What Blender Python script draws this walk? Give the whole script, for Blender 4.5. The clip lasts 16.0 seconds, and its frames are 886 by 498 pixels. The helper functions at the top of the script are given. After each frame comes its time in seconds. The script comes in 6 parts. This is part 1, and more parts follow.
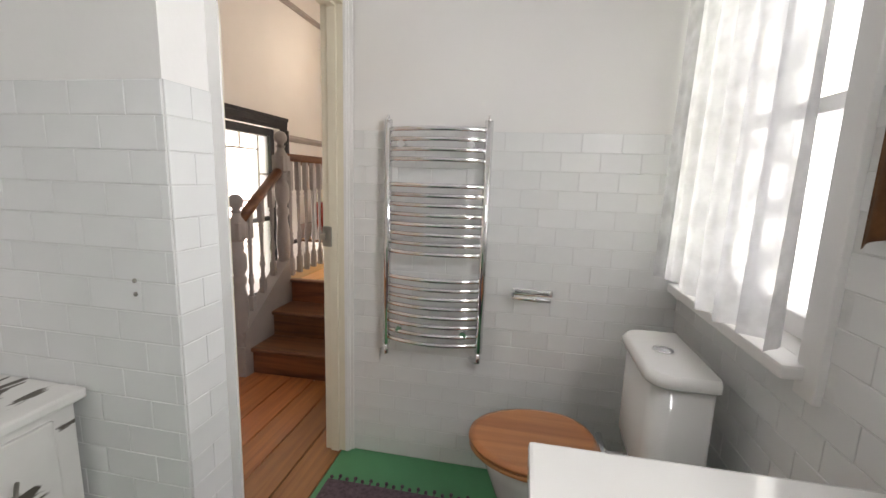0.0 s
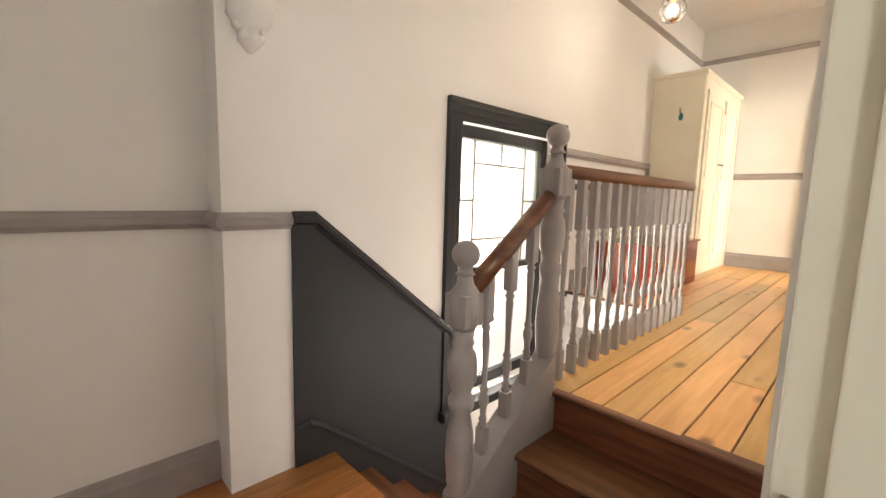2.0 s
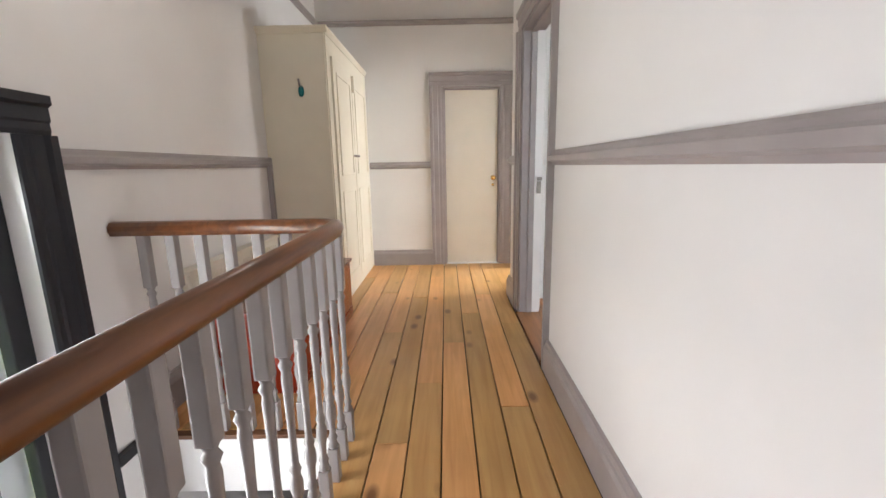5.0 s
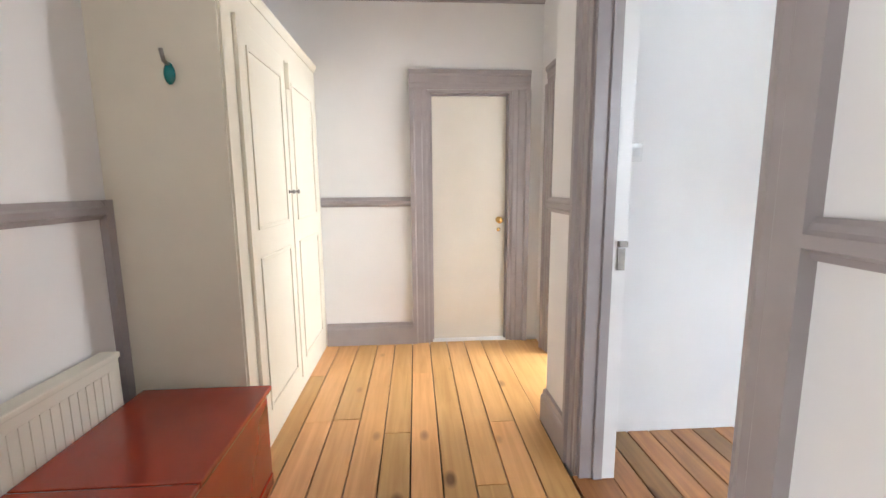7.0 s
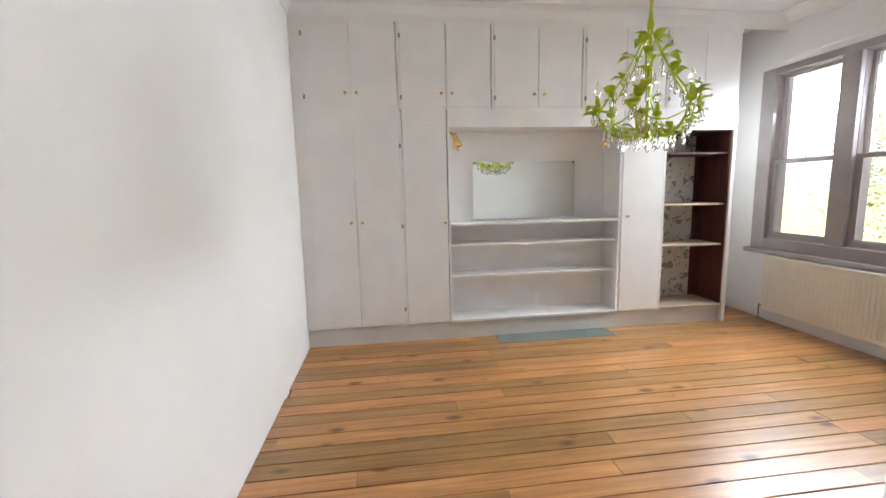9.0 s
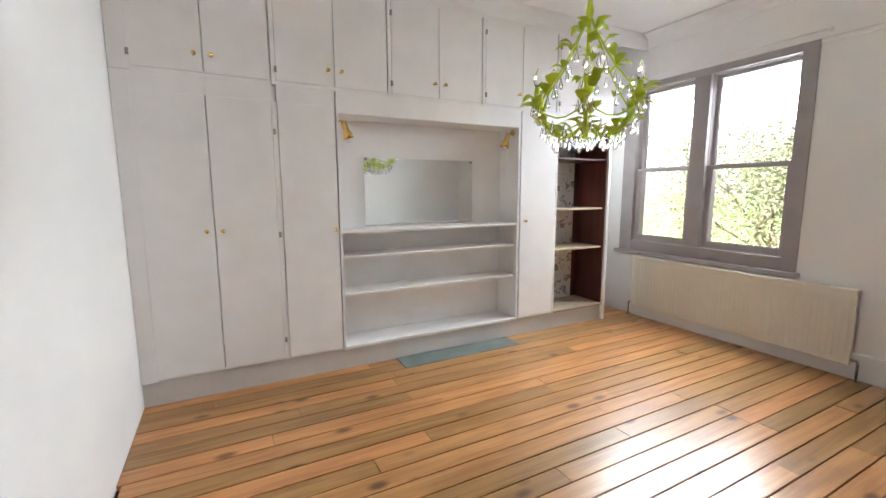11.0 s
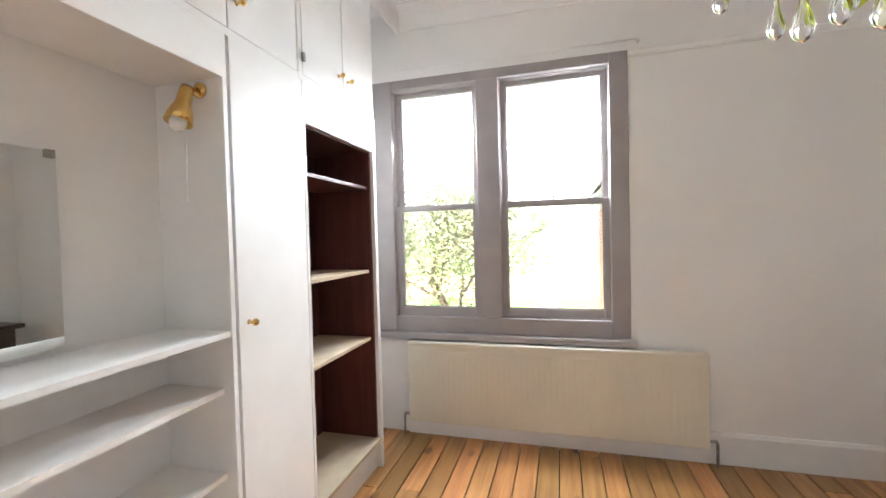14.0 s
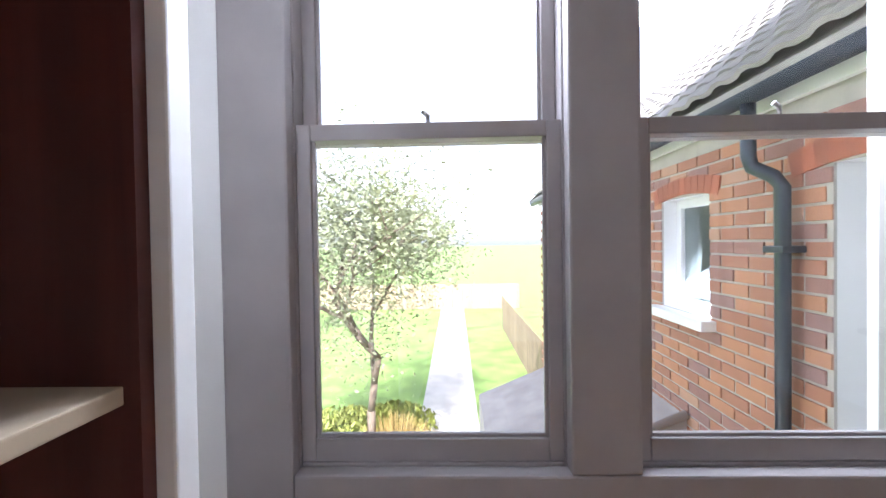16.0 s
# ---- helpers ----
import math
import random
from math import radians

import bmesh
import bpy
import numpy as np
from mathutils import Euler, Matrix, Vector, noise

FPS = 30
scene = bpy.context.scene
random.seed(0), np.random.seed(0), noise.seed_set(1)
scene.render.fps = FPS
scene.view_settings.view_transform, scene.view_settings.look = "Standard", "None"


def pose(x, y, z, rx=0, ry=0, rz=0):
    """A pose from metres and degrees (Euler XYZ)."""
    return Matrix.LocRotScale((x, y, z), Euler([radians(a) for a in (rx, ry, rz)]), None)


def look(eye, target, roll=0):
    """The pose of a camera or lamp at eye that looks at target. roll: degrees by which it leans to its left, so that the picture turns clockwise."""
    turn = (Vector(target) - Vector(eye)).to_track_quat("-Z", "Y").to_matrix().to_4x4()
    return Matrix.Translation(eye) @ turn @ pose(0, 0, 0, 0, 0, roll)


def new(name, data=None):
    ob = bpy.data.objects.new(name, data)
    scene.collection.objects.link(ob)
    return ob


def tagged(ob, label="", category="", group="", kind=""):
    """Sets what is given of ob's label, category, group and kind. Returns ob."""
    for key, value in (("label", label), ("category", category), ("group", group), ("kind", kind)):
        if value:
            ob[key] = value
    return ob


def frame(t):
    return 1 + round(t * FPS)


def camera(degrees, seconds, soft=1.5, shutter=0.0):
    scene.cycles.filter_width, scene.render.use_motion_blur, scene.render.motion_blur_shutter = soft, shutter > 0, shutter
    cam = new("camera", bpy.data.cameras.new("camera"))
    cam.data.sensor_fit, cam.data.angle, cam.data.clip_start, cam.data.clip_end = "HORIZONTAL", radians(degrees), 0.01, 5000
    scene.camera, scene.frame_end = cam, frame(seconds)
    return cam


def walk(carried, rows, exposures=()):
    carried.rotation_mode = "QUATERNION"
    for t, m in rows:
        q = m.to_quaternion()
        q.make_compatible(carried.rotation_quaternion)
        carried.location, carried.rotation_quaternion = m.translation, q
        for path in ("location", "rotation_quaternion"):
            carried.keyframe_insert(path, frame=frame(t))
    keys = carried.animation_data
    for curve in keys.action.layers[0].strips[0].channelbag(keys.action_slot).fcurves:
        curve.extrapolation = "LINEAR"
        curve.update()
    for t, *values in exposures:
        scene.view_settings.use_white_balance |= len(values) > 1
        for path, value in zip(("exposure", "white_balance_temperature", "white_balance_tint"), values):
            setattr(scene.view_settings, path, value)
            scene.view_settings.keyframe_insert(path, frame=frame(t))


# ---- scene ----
cam = camera(93.0, 16.0)
PATH = [
    (0, (0.088, 0.006, 1.343), (-0.278, 1.944, 1.009), 1.9),
    (0.5, (-0.079, 0.34, 1.384), (-0.491, 2.277, 1.106), -1.1),
    (1, (-0.307, 0.689, 1.363), (-0.913, 2.576, 1.091), 0.1),
    (1.5, (-0.511, 1.075, 1.337), (-1.592, 2.736, 1.067), 2.0),
    (2, (-0.764, 1.352, 1.338), (-2.187, 2.737, 1.092), 1.6),
    (2.5, (-1.028, 1.549, 1.351), (-2.194, 3.158, 1.127), 0.8),
    (3, (-1.139, 1.75, 1.329), (-1.573, 3.676, 1.008), -1.7),
    (3.5, (-1.19, 2.113, 1.351), (-1.187, 4.077, 0.974), -2.7),
    (4, (-1.205, 2.461, 1.387), (-1.104, 4.424, 1.017), 0.4),
    (4.5, (-1.204, 2.75, 1.564), (-1.216, 4.715, 1.196), 0.3),
    (4.7, (-1.223, 2.86, 1.62), (-1.242, 4.821, 1.227), -1.1),
    (6.8, (-1.385, 4.368, 1.824), (-1.399, 6.346, 1.529), -0.1),
    (7, (-1.394, 4.566, 1.809), (-1.267, 6.541, 1.517), -0.5),
    (7.5, (-1.283, 5.076, 1.808), (-0.578, 6.919, 1.485), -1.0),
    (8, (-1.062, 5.427, 1.79), (0.306, 6.850, 1.465), -1.6),
    (8.5, (-0.893, 5.66, 1.855), (1.005, 6.147, 1.463), -1.65),
    (9, (-0.823, 5.814, 1.873), (1.141, 5.558, 1.598), -1.3),
    (9.2, (-0.771, 5.869, 1.866), (1.167, 5.435, 1.629), -1.3),
    (11.3, (-0.066, 6.017, 1.865), (1.659, 5.025, 1.668), -0.6),
    (11.5, (0.046, 5.993, 1.872), (1.742, 4.937, 1.767), -1.0),
    (12, (0.431, 5.941, 1.91), (1.925, 4.612, 1.891), -1.2),
    (12.5, (0.805, 5.829, 1.955), (1.971, 4.205, 1.931), -2.5),
    (13, (1.151, 5.551, 1.932), (2.076, 3.778, 1.919), -1.6),
    (13.5, (1.474, 5.23, 1.902), (2.187, 3.361, 1.867), -1.9),
    (14, (1.756, 4.834, 1.869), (2.297, 2.909, 1.816), -1.5),
    (14.5, (2.008, 4.391, 1.853), (2.405, 2.431, 1.797), -1.2),
    (15, (2.272, 3.926, 1.921), (2.498, 1.944, 1.768), -1.5),
    (15.5, (2.412, 3.468, 1.833), (2.538, 1.473, 1.785), -0.2),
    (16, (2.508, 3.012, 1.828), (2.563, 1.014, 1.797), -0.9),
]
EXPO = [(0.0, 2.40, 7300, 14), (0.5, 2.20, 7300, 14), (1.0, 2.40, 7200, 14), (1.5, 2.75, 7500, 10), (2.0, 2.75, 7400, 10), (2.5, 2.50, 6050, 10), (3.0, 2.42, 6000, 10), (3.5, 2.0, 6000, 10), (4.5, 1.95, 6000, 10), (5.5, 2.2, 5900, 10), (7.0, 2.40, 5700, 10), (8.0, 2.30, 6000, 10), (8.5, 2.45, 6000, 10), (9.0, 2.22, 6150, 10), (11.5, 2.25, 6050, 10), (12.5, 2.42, 5950, 10), (14.0, 2.47, 6100, 10), (14.5, 2.30, 6250, 10), (15.0, 1.95, 6200, 10), (15.5, 1.95, 6100, 10), (16.0, 1.65, 5600, 16)]
walk(cam, [(t, look(eye, target, roll)) for t, eye, target, roll in PATH], EXPO)

# ---- world and lights ----
U = 0.54           # upper floor; the half landing and bathroom lie at 0
CEIL = 3.60        # landing ceiling
BCEIL = 3.39       # bedroom ceiling

world = bpy.data.worlds.new("world")
scene.world = world
world.use_nodes = True
wn = world.node_tree
sky = wn.nodes.new("ShaderNodeTexSky")
sky.sky_type = "NISHITA"
sky.sun_disc = False
sky.sun_elevation = radians(42)
sky.sun_rotation = radians(8)
sky.dust_density = 2.0
sky.ozone_density = 0.5
haze = wn.nodes.new("ShaderNodeHueSaturation")
haze.inputs["Saturation"].default_value, haze.inputs["Value"].default_value = 0.3, 1.4
wn.links.new(sky.outputs[0], haze.inputs["Color"])
wn.links.new(haze.outputs[0], wn.nodes["Background"].inputs[0])
wn.nodes["Background"].inputs[1].default_value = 0.15


def lamp(name, kind, m, energy, colour=(1, 1, 1), size=None, size_y=None, angle=None):
    data = bpy.data.lights.new(name, kind)
    data.energy, data.color = energy, colour
    if kind == "AREA":
        data.shape, data.size, data.size_y = "RECTANGLE", size, size_y
    if kind == "POINT":
        data.shadow_soft_size = size
    if kind == "SUN":
        data.angle = radians(angle)
    ob = new(name, data)
    ob.matrix_world = m
    return ob


lamp("sun", "SUN", look((0, 0, 10), (-1.0, -6.0, 4.4)), 5.0, (1.0, 0.93, 0.83), angle=0.6)
bed_lamp = lamp("bedroom_window_light", "AREA", look((2.20, 1.92, 2.62), (0.9, 5.0, 0.6)), 16, (0.93, 0.98, 1.0), 1.42, 0.34)
bed_lamp.data.spread = radians(125)
lamp("stair_window_light", "AREA", look((-2.76, 3.87, 0.85), (-0.6, 3.2, 1.0)), 9, (1.0, 0.95, 0.90), 0.95, 1.6)
lamp("bathroom_window_light", "AREA", look((0.848, 1.38, 1.55), (-1, 1.38, 1.55)), 1.1, (0.85, 0.91, 1.0), 0.62, 1.05)
lamp("bathroom_rear_window_light", "AREA", look((0.825, 0.21, 1.72), (-1, 0.6, 0.9)), 4.8, (0.85, 0.91, 1.0), 0.5, 0.66)
# added lamp in the windowless side room, brightens the corridor end through its door
lamp("side_room_window_light", "AREA", look((1.3, 7.25, 1.7), (-1, 7.2, 1.0)), 32, (1.0, 0.97, 0.92), 1.0, 1.3)
# added warm fill for the landing, set inside the globe of the unlit pendant
lamp("pendant_light", "POINT", pose(-1.9, 4.6, 2.66), 1.3, (1.0, 0.88, 0.74), 0.06)


# ---- materials ----
def mat(name, colour, rough=0.6, metal=0.0, vary=0.06, scale=3.0, bump=0.0, bump_scale=60.0, dirt=0.0, random=0.0, coat=0.0, stretch=None):
    """Painted, plain or metal surface with slow mottling, fine relief and, where asked, a shade of its own for each object."""
    m = bpy.data.materials.new(name)
    m.use_nodes = True
    n, l = m.node_tree.nodes, m.node_tree.links
    b = n["Principled BSDF"]
    b.inputs["Roughness"].default_value, b.inputs["Metallic"].default_value = rough, metal
    b.inputs["Coat Weight"].default_value = coat
    tc = n.new("ShaderNodeTexCoord")
    src = tc.outputs["Object"]
    if stretch:
        mp = n.new("ShaderNodeMapping")
        mp.inputs["Scale"].default_value = stretch
        l.new(src, mp.inputs[0])
        src = mp.outputs[0]
    nz = n.new("ShaderNodeTexNoise")
    nz.inputs["Scale"].default_value, nz.inputs["Detail"].default_value = scale, 5
    l.new(src, nz.inputs["Vector"])
    ramp = n.new("ShaderNodeValToRGB")
    e = ramp.color_ramp.elements
    lo, hi = 1 - vary, 1 + vary
    e[0].position, e[1].position = 0.3, 0.7
    e[0].color = (colour[0] * lo, colour[1] * lo, colour[2] * lo, 1)
    e[1].color = (min(1, colour[0] * hi), min(1, colour[1] * hi), min(1, colour[2] * hi), 1)
    l.new(nz.outputs[0], ramp.inputs[0])
    out = ramp.outputs[0]
    if dirt:
        nd = n.new("ShaderNodeTexNoise")
        nd.inputs["Scale"].default_value, nd.inputs["Detail"].default_value, nd.inputs["Roughness"].default_value = scale * 4, 8, 0.7
        l.new(src, nd.inputs["Vector"])
        r2 = n.new("ShaderNodeValToRGB")
        r2.color_ramp.elements[0].position, r2.color_ramp.elements[1].position = 0.58, 0.75
        r2.color_ramp.elements[0].color, r2.color_ramp.elements[1].color = (0, 0, 0, 1), (dirt, dirt, dirt, 1)
        l.new(nd.outputs[0], r2.inputs[0])
        mx = n.new("ShaderNodeMix")
        mx.data_type = "RGBA"
        l.new(r2.outputs[0], mx.inputs[0])
        l.new(out, mx.inputs[6])
        mx.inputs[7].default_value = (colour[0] * 0.45, colour[1] * 0.4, colour[2] * 0.34, 1)
        out = mx.outputs[2]
    if random:
        oi = n.new("ShaderNodeObjectInfo")
        hs = n.new("ShaderNodeHueSaturation")
        mr = n.new("ShaderNodeMapRange")
        mr.inputs[3].default_value, mr.inputs[4].default_value = 1 - random, 1 + random
        l.new(oi.outputs["Random"], mr.inputs[0])
        l.new(mr.outputs[0], hs.inputs["Value"])
        l.new(out, hs.inputs["Color"])
        out = hs.outputs[0]
    l.new(out, b.inputs["Base Color"])
    if bump:
        nb = n.new("ShaderNodeTexNoise")
        nb.inputs["Scale"].default_value, nb.inputs["Detail"].default_value = bump_scale, 4
        l.new(src, nb.inputs["Vector"])
        bp = n.new("ShaderNodeBump")
        bp.inputs["Strength"].default_value, bp.inputs["Distance"].default_value = bump, 0.004
        l.new(nb.outputs[0], bp.inputs["Height"])
        l.new(bp.outputs[0], b.inputs["Normal"])
    return m


def wood(name, light, dark, rough=0.42, ring=14.0, axis="Y", random=0.22, coat=0.15, knots=0.5):
    """Boards with grain along one axis, knots and a tone of its own for each board."""
    m = bpy.data.materials.new(name)
    m.use_nodes = True
    n, l = m.node_tree.nodes, m.node_tree.links
    b = n["Principled BSDF"]
    b.inputs["Roughness"].default_value, b.inputs["Coat Weight"].default_value, b.inputs["Coat Roughness"].default_value = rough, coat, 0.3
    tc, oi = n.new("ShaderNodeTexCoord"), n.new("ShaderNodeObjectInfo")
    add = n.new("ShaderNodeVectorMath")
    mul = n.new("ShaderNodeVectorMath")
    mul.operation = "SCALE"
    cx = n.new("ShaderNodeCombineXYZ")
    for i in range(3):
        l.new(oi.outputs["Random"], cx.inputs[i])
    l.new(cx.outputs[0], mul.inputs[0])
    mul.inputs[3].default_value = 37.0
    l.new(tc.outputs["Object"], add.inputs[0])
    l.new(mul.outputs[0], add.inputs[1])
    mp = n.new("ShaderNodeMapping")
    mp.inputs["Scale"].default_value = {"X": (0.06, 1, 1), "Y": (1, 0.06, 1), "Z": (1, 1, 0.06)}[axis]
    l.new(add.outputs[0], mp.inputs[0])
    grain = n.new("ShaderNodeTexNoise")
    grain.inputs["Scale"].default_value, grain.inputs["Detail"].default_value, grain.inputs["Distortion"].default_value = ring * 2.2, 7, 0.6
    l.new(mp.outputs[0], grain.inputs["Vector"])
    ramp = n.new("ShaderNodeValToRGB")
    e = ramp.color_ramp.elements
    e[0].position, e[1].position = 0.32, 0.68
    e[0].color, e[1].color = (*dark, 1), (*light, 1)
    l.new(grain.outputs[0], ramp.inputs[0])
    vor = n.new("ShaderNodeTexVoronoi")
    vor.inputs["Scale"].default_value = 5.2
    mp2 = n.new("ShaderNodeMapping")
    mp2.inputs["Scale"].default_value = {"X": (0.5, 1, 1), "Y": (1, 0.5, 1), "Z": (1, 1, 0.5)}[axis]
    l.new(add.outputs[0], mp2.inputs[0])
    l.new(mp2.outputs[0], vor.inputs["Vector"])
    kr = n.new("ShaderNodeValToRGB")
    kr.color_ramp.elements[0].position, kr.color_ramp.elements[1].position = 0.07, 0.17
    kr.color_ramp.elements[0].color, kr.color_ramp.elements[1].color = (knots, knots, knots, 1), (0, 0, 0, 1)
    l.new(vor.outputs["Distance"], kr.inputs[0])
    mx = n.new("ShaderNodeMix")
    mx.data_type = "RGBA"
    l.new(kr.outputs[0], mx.inputs[0])
    l.new(ramp.outputs[0], mx.inputs[6])
    mx.inputs[7].default_value = (dark[0] * 0.3, dark[1] * 0.22, dark[2] * 0.18, 1)
    stain = n.new("ShaderNodeTexNoise")
    stain.inputs["Scale"].default_value, stain.inputs["Detail"].default_value = 1.7, 6
    l.new(add.outputs[0], stain.inputs["Vector"])
    sr = n.new("ShaderNodeMapRange")
    sr.inputs[1].default_value, sr.inputs[2].default_value, sr.inputs[3].default_value, sr.inputs[4].default_value = 0.3, 0.7, 0.86, 1.08
    l.new(stain.outputs[0], sr.inputs[0])
    rv = n.new("ShaderNodeMapRange")
    rv.inputs[3].default_value, rv.inputs[4].default_value = 1 - random, 1 + random
    l.new(oi.outputs["Random"], rv.inputs[0])
    mm = n.new("ShaderNodeMath")
    mm.operation = "MULTIPLY"
    l.new(sr.outputs[0], mm.inputs[0])
    l.new(rv.outputs[0], mm.inputs[1])
    hs = n.new("ShaderNodeHueSaturation")
    l.new(mm.outputs[0], hs.inputs["Value"])
    rh = n.new("ShaderNodeMapRange")
    rh.inputs[3].default_value, rh.inputs[4].default_value = 0.501, 0.486
    l.new(oi.outputs["Random"], rh.inputs[0])
    l.new(rh.outputs[0], hs.inputs["Hue"])
    l.new(mx.outputs[2], hs.inputs["Color"])
    l.new(hs.outputs[0], b.inputs["Base Color"])
    bp = n.new("ShaderNodeBump")
    bp.inputs["Strength"].default_value, bp.inputs["Distance"].default_value = 0.25, 0.002
    l.new(grain.outputs[0], bp.inputs["Height"])
    l.new(bp.outputs[0], b.inputs["Normal"])
    return m


def glass(name, colour=(1, 1, 1), rough=0.0, trans=1.0):
    m = bpy.data.materials.new(name)
    m.use_nodes = True
    b = m.node_tree.nodes["Principled BSDF"]
    b.inputs["Base Color"].default_value = (*colour, 1)
    b.inputs["Roughness"].default_value, b.inputs["Transmission Weight"].default_value, b.inputs["IOR"].default_value = rough, trans, 1.45
    return m


WALL = mat("white_wall_paint", (0.835, 0.82, 0.805), 0.62, vary=0.03, scale=1.6, bump=0.12, bump_scale=45)
WALLB = mat("bedroom_wall_paint", (0.85, 0.835, 0.815), 0.6, vary=0.03, scale=1.4, bump=0.12, bump_scale=45)
CEILM = mat("ceiling_paint", (0.85, 0.84, 0.83), 0.8, vary=0.03, scale=1.5, bump=0.1)
TAUPE = mat("taupe_gloss_paint", (0.36, 0.325, 0.32), 0.38, vary=0.07, scale=6, bump=0.15, bump_scale=30)
GREY = mat("grey_baluster_paint", (0.33, 0.305, 0.30), 0.4, vary=0.06, scale=9, bump=0.15, bump_scale=40)
DARK = mat("charcoal_paint", (0.016, 0.017, 0.022), 0.55, vary=0.12, scale=5, bump=0.12, bump_scale=30)
WHITE = mat("white_joinery_paint", (0.84, 0.825, 0.81), 0.42, vary=0.035, scale=4, bump=0.12, bump_scale=25)
CREAM = mat("cream_joinery_paint", (0.79, 0.735, 0.60), 0.42, vary=0.04, scale=3, bump=0.12, bump_scale=25)
DOORM = mat("pale_cream_door_paint", (0.82, 0.785, 0.69), 0.42, vary=0.03, scale=3, bump=0.12, bump_scale=25)
RADM = mat("cream_radiator_enamel", (0.77, 0.73, 0.62), 0.35, vary=0.03, scale=4)
TILE = mat("white_tile_glaze", (0.81, 0.815, 0.81), 0.22, vary=0.04, scale=5, bump=0.08, bump_scale=14, random=0.025)
GROUT = mat("pale_grout", (0.70, 0.70, 0.69), 0.8, vary=0.08, scale=20, bump=0.2)
CHROME = mat("chrome", (0.82, 0.82, 0.83), 0.06, 1.0, vary=0.02)
BRASS = mat("brass", (0.72, 0.48, 0.16), 0.22, 1.0, vary=0.1, scale=20)
STEEL = mat("worn_steel", (0.35, 0.33, 0.30), 0.35, 1.0, vary=0.2, scale=30)
CERAMIC = mat("white_ceramic", (0.80, 0.79, 0.77), 0.1, vary=0.01, coat=0.4)
RED = mat("red_varnished_wood", (0.31, 0.024, 0.005), 0.26, vary=0.22, scale=2.5, bump=0.1, bump_scale=20, coat=0.5, stretch=(1, 0.4, 1))
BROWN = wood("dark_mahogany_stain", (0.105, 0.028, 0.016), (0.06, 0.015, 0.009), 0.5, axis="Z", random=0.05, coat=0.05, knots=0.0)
SHELF = mat("raw_board_shelf", (0.50, 0.40, 0.28), 0.7, vary=0.15, scale=5, dirt=0.3)
PINE = wood("pine_floorboards", (0.74, 0.45, 0.16), (0.61, 0.335, 0.10), 0.36, knots=0.85)
PINE_RED = wood("stained_pine_floorboards", (0.50, 0.215, 0.06), (0.33, 0.125, 0.035), 0.35, knots=0.6)
PINE_BED = wood("bedroom_pine_floorboards", (0.53, 0.285, 0.09), (0.33, 0.155, 0.045), 0.32, knots=0.9, random=0.3)
TREAD = wood("worn_stair_wood", (0.24, 0.10, 0.035), (0.10, 0.035, 0.014), 0.45, axis="X", random=0.15, knots=0.3)
MAHOG = wood("varnished_handrail_wood", (0.24, 0.085, 0.022), (0.10, 0.028, 0.008), 0.3, axis="Y", random=0.05, coat=0.5, knots=0.0)
OAKSEAT = wood("honey_oak", (0.55, 0.27, 0.09), (0.38, 0.16, 0.045), 0.32, ring=9, axis="X", random=0.02, coat=0.4, knots=0.0)
GREENF = mat("green_floor_paint", (0.085, 0.30, 0.14), 0.5, vary=0.1, scale=4, dirt=0.15)
GAP = mat("dark_gap", (0.02, 0.014, 0.01), 0.9, vary=0.2)
MIRROR = mat("mirror_silver", (0.86, 0.89, 0.88), 0.015, 1.0, vary=0.0)
CLEAR = glass("window_glass")
GREEN_GLASS = glass("green_tinted_glass", (0.35, 0.40, 0.36))
FROST = bpy.data.materials.new("frosted_leaded_glass")
FROST.use_nodes = True
_b = FROST.node_tree.nodes["Principled BSDF"]
_b.inputs["Base Color"].default_value = (0.93, 0.90, 0.90, 1)
_b.inputs["Roughness"].default_value, _b.inputs["Transmission Weight"].default_value = 0.55, 0.9


# ---- mesh helpers ----
def box(bm, x0, y0, z0, x1, y1, z1, bevel=0.0):
    (x0, x1), (y0, y1), (z0, z1) = sorted((x0, x1)), sorted((y0, y1)), sorted((z0, z1))
    v = [bm.verts.new((x, y, z)) for z in (z0, z1) for x, y in ((x0, y0), (x1, y0), (x1, y1), (x0, y1))]
    f = [bm.faces.new([v[i] for i in q]) for q in ((3, 2, 1, 0), (4, 5, 6, 7), (0, 1, 5, 4), (1, 2, 6, 5), (2, 3, 7, 6), (3, 0, 4, 7))]
    if bevel:
        edges = list({e for q in f for e in q.edges})
        bmesh.ops.bevel(bm, geom=edges, offset=bevel, segments=2, affect="EDGES", profile=0.6)
    return bm


def boxed(x0, y0, z0, x1, y1, z1, bevel=0.0):
    return box(bmesh.new(), x0, y0, z0, x1, y1, z1, bevel)


def prism(bm, section, start, end, up=(0, 0, 1), out=(1, 0, 0)):
    """A section of (out, up) offsets swept straight from start to end."""
    start, end, up, out = Vector(start), Vector(end), Vector(up), Vector(out)
    rings = [[bm.verts.new(p + out * a + up * b) for a, b in section] for p in (start, end)]
    n = len(section)
    for i in range(n):
        bm.faces.new((rings[0][i], rings[0][(i + 1) % n], rings[1][(i + 1) % n], rings[1][i]))
    bm.faces.new(rings[0][::-1])
    bm.faces.new(rings[1])
    bmesh.ops.recalc_face_normals(bm, faces=bm.faces)
    return bm


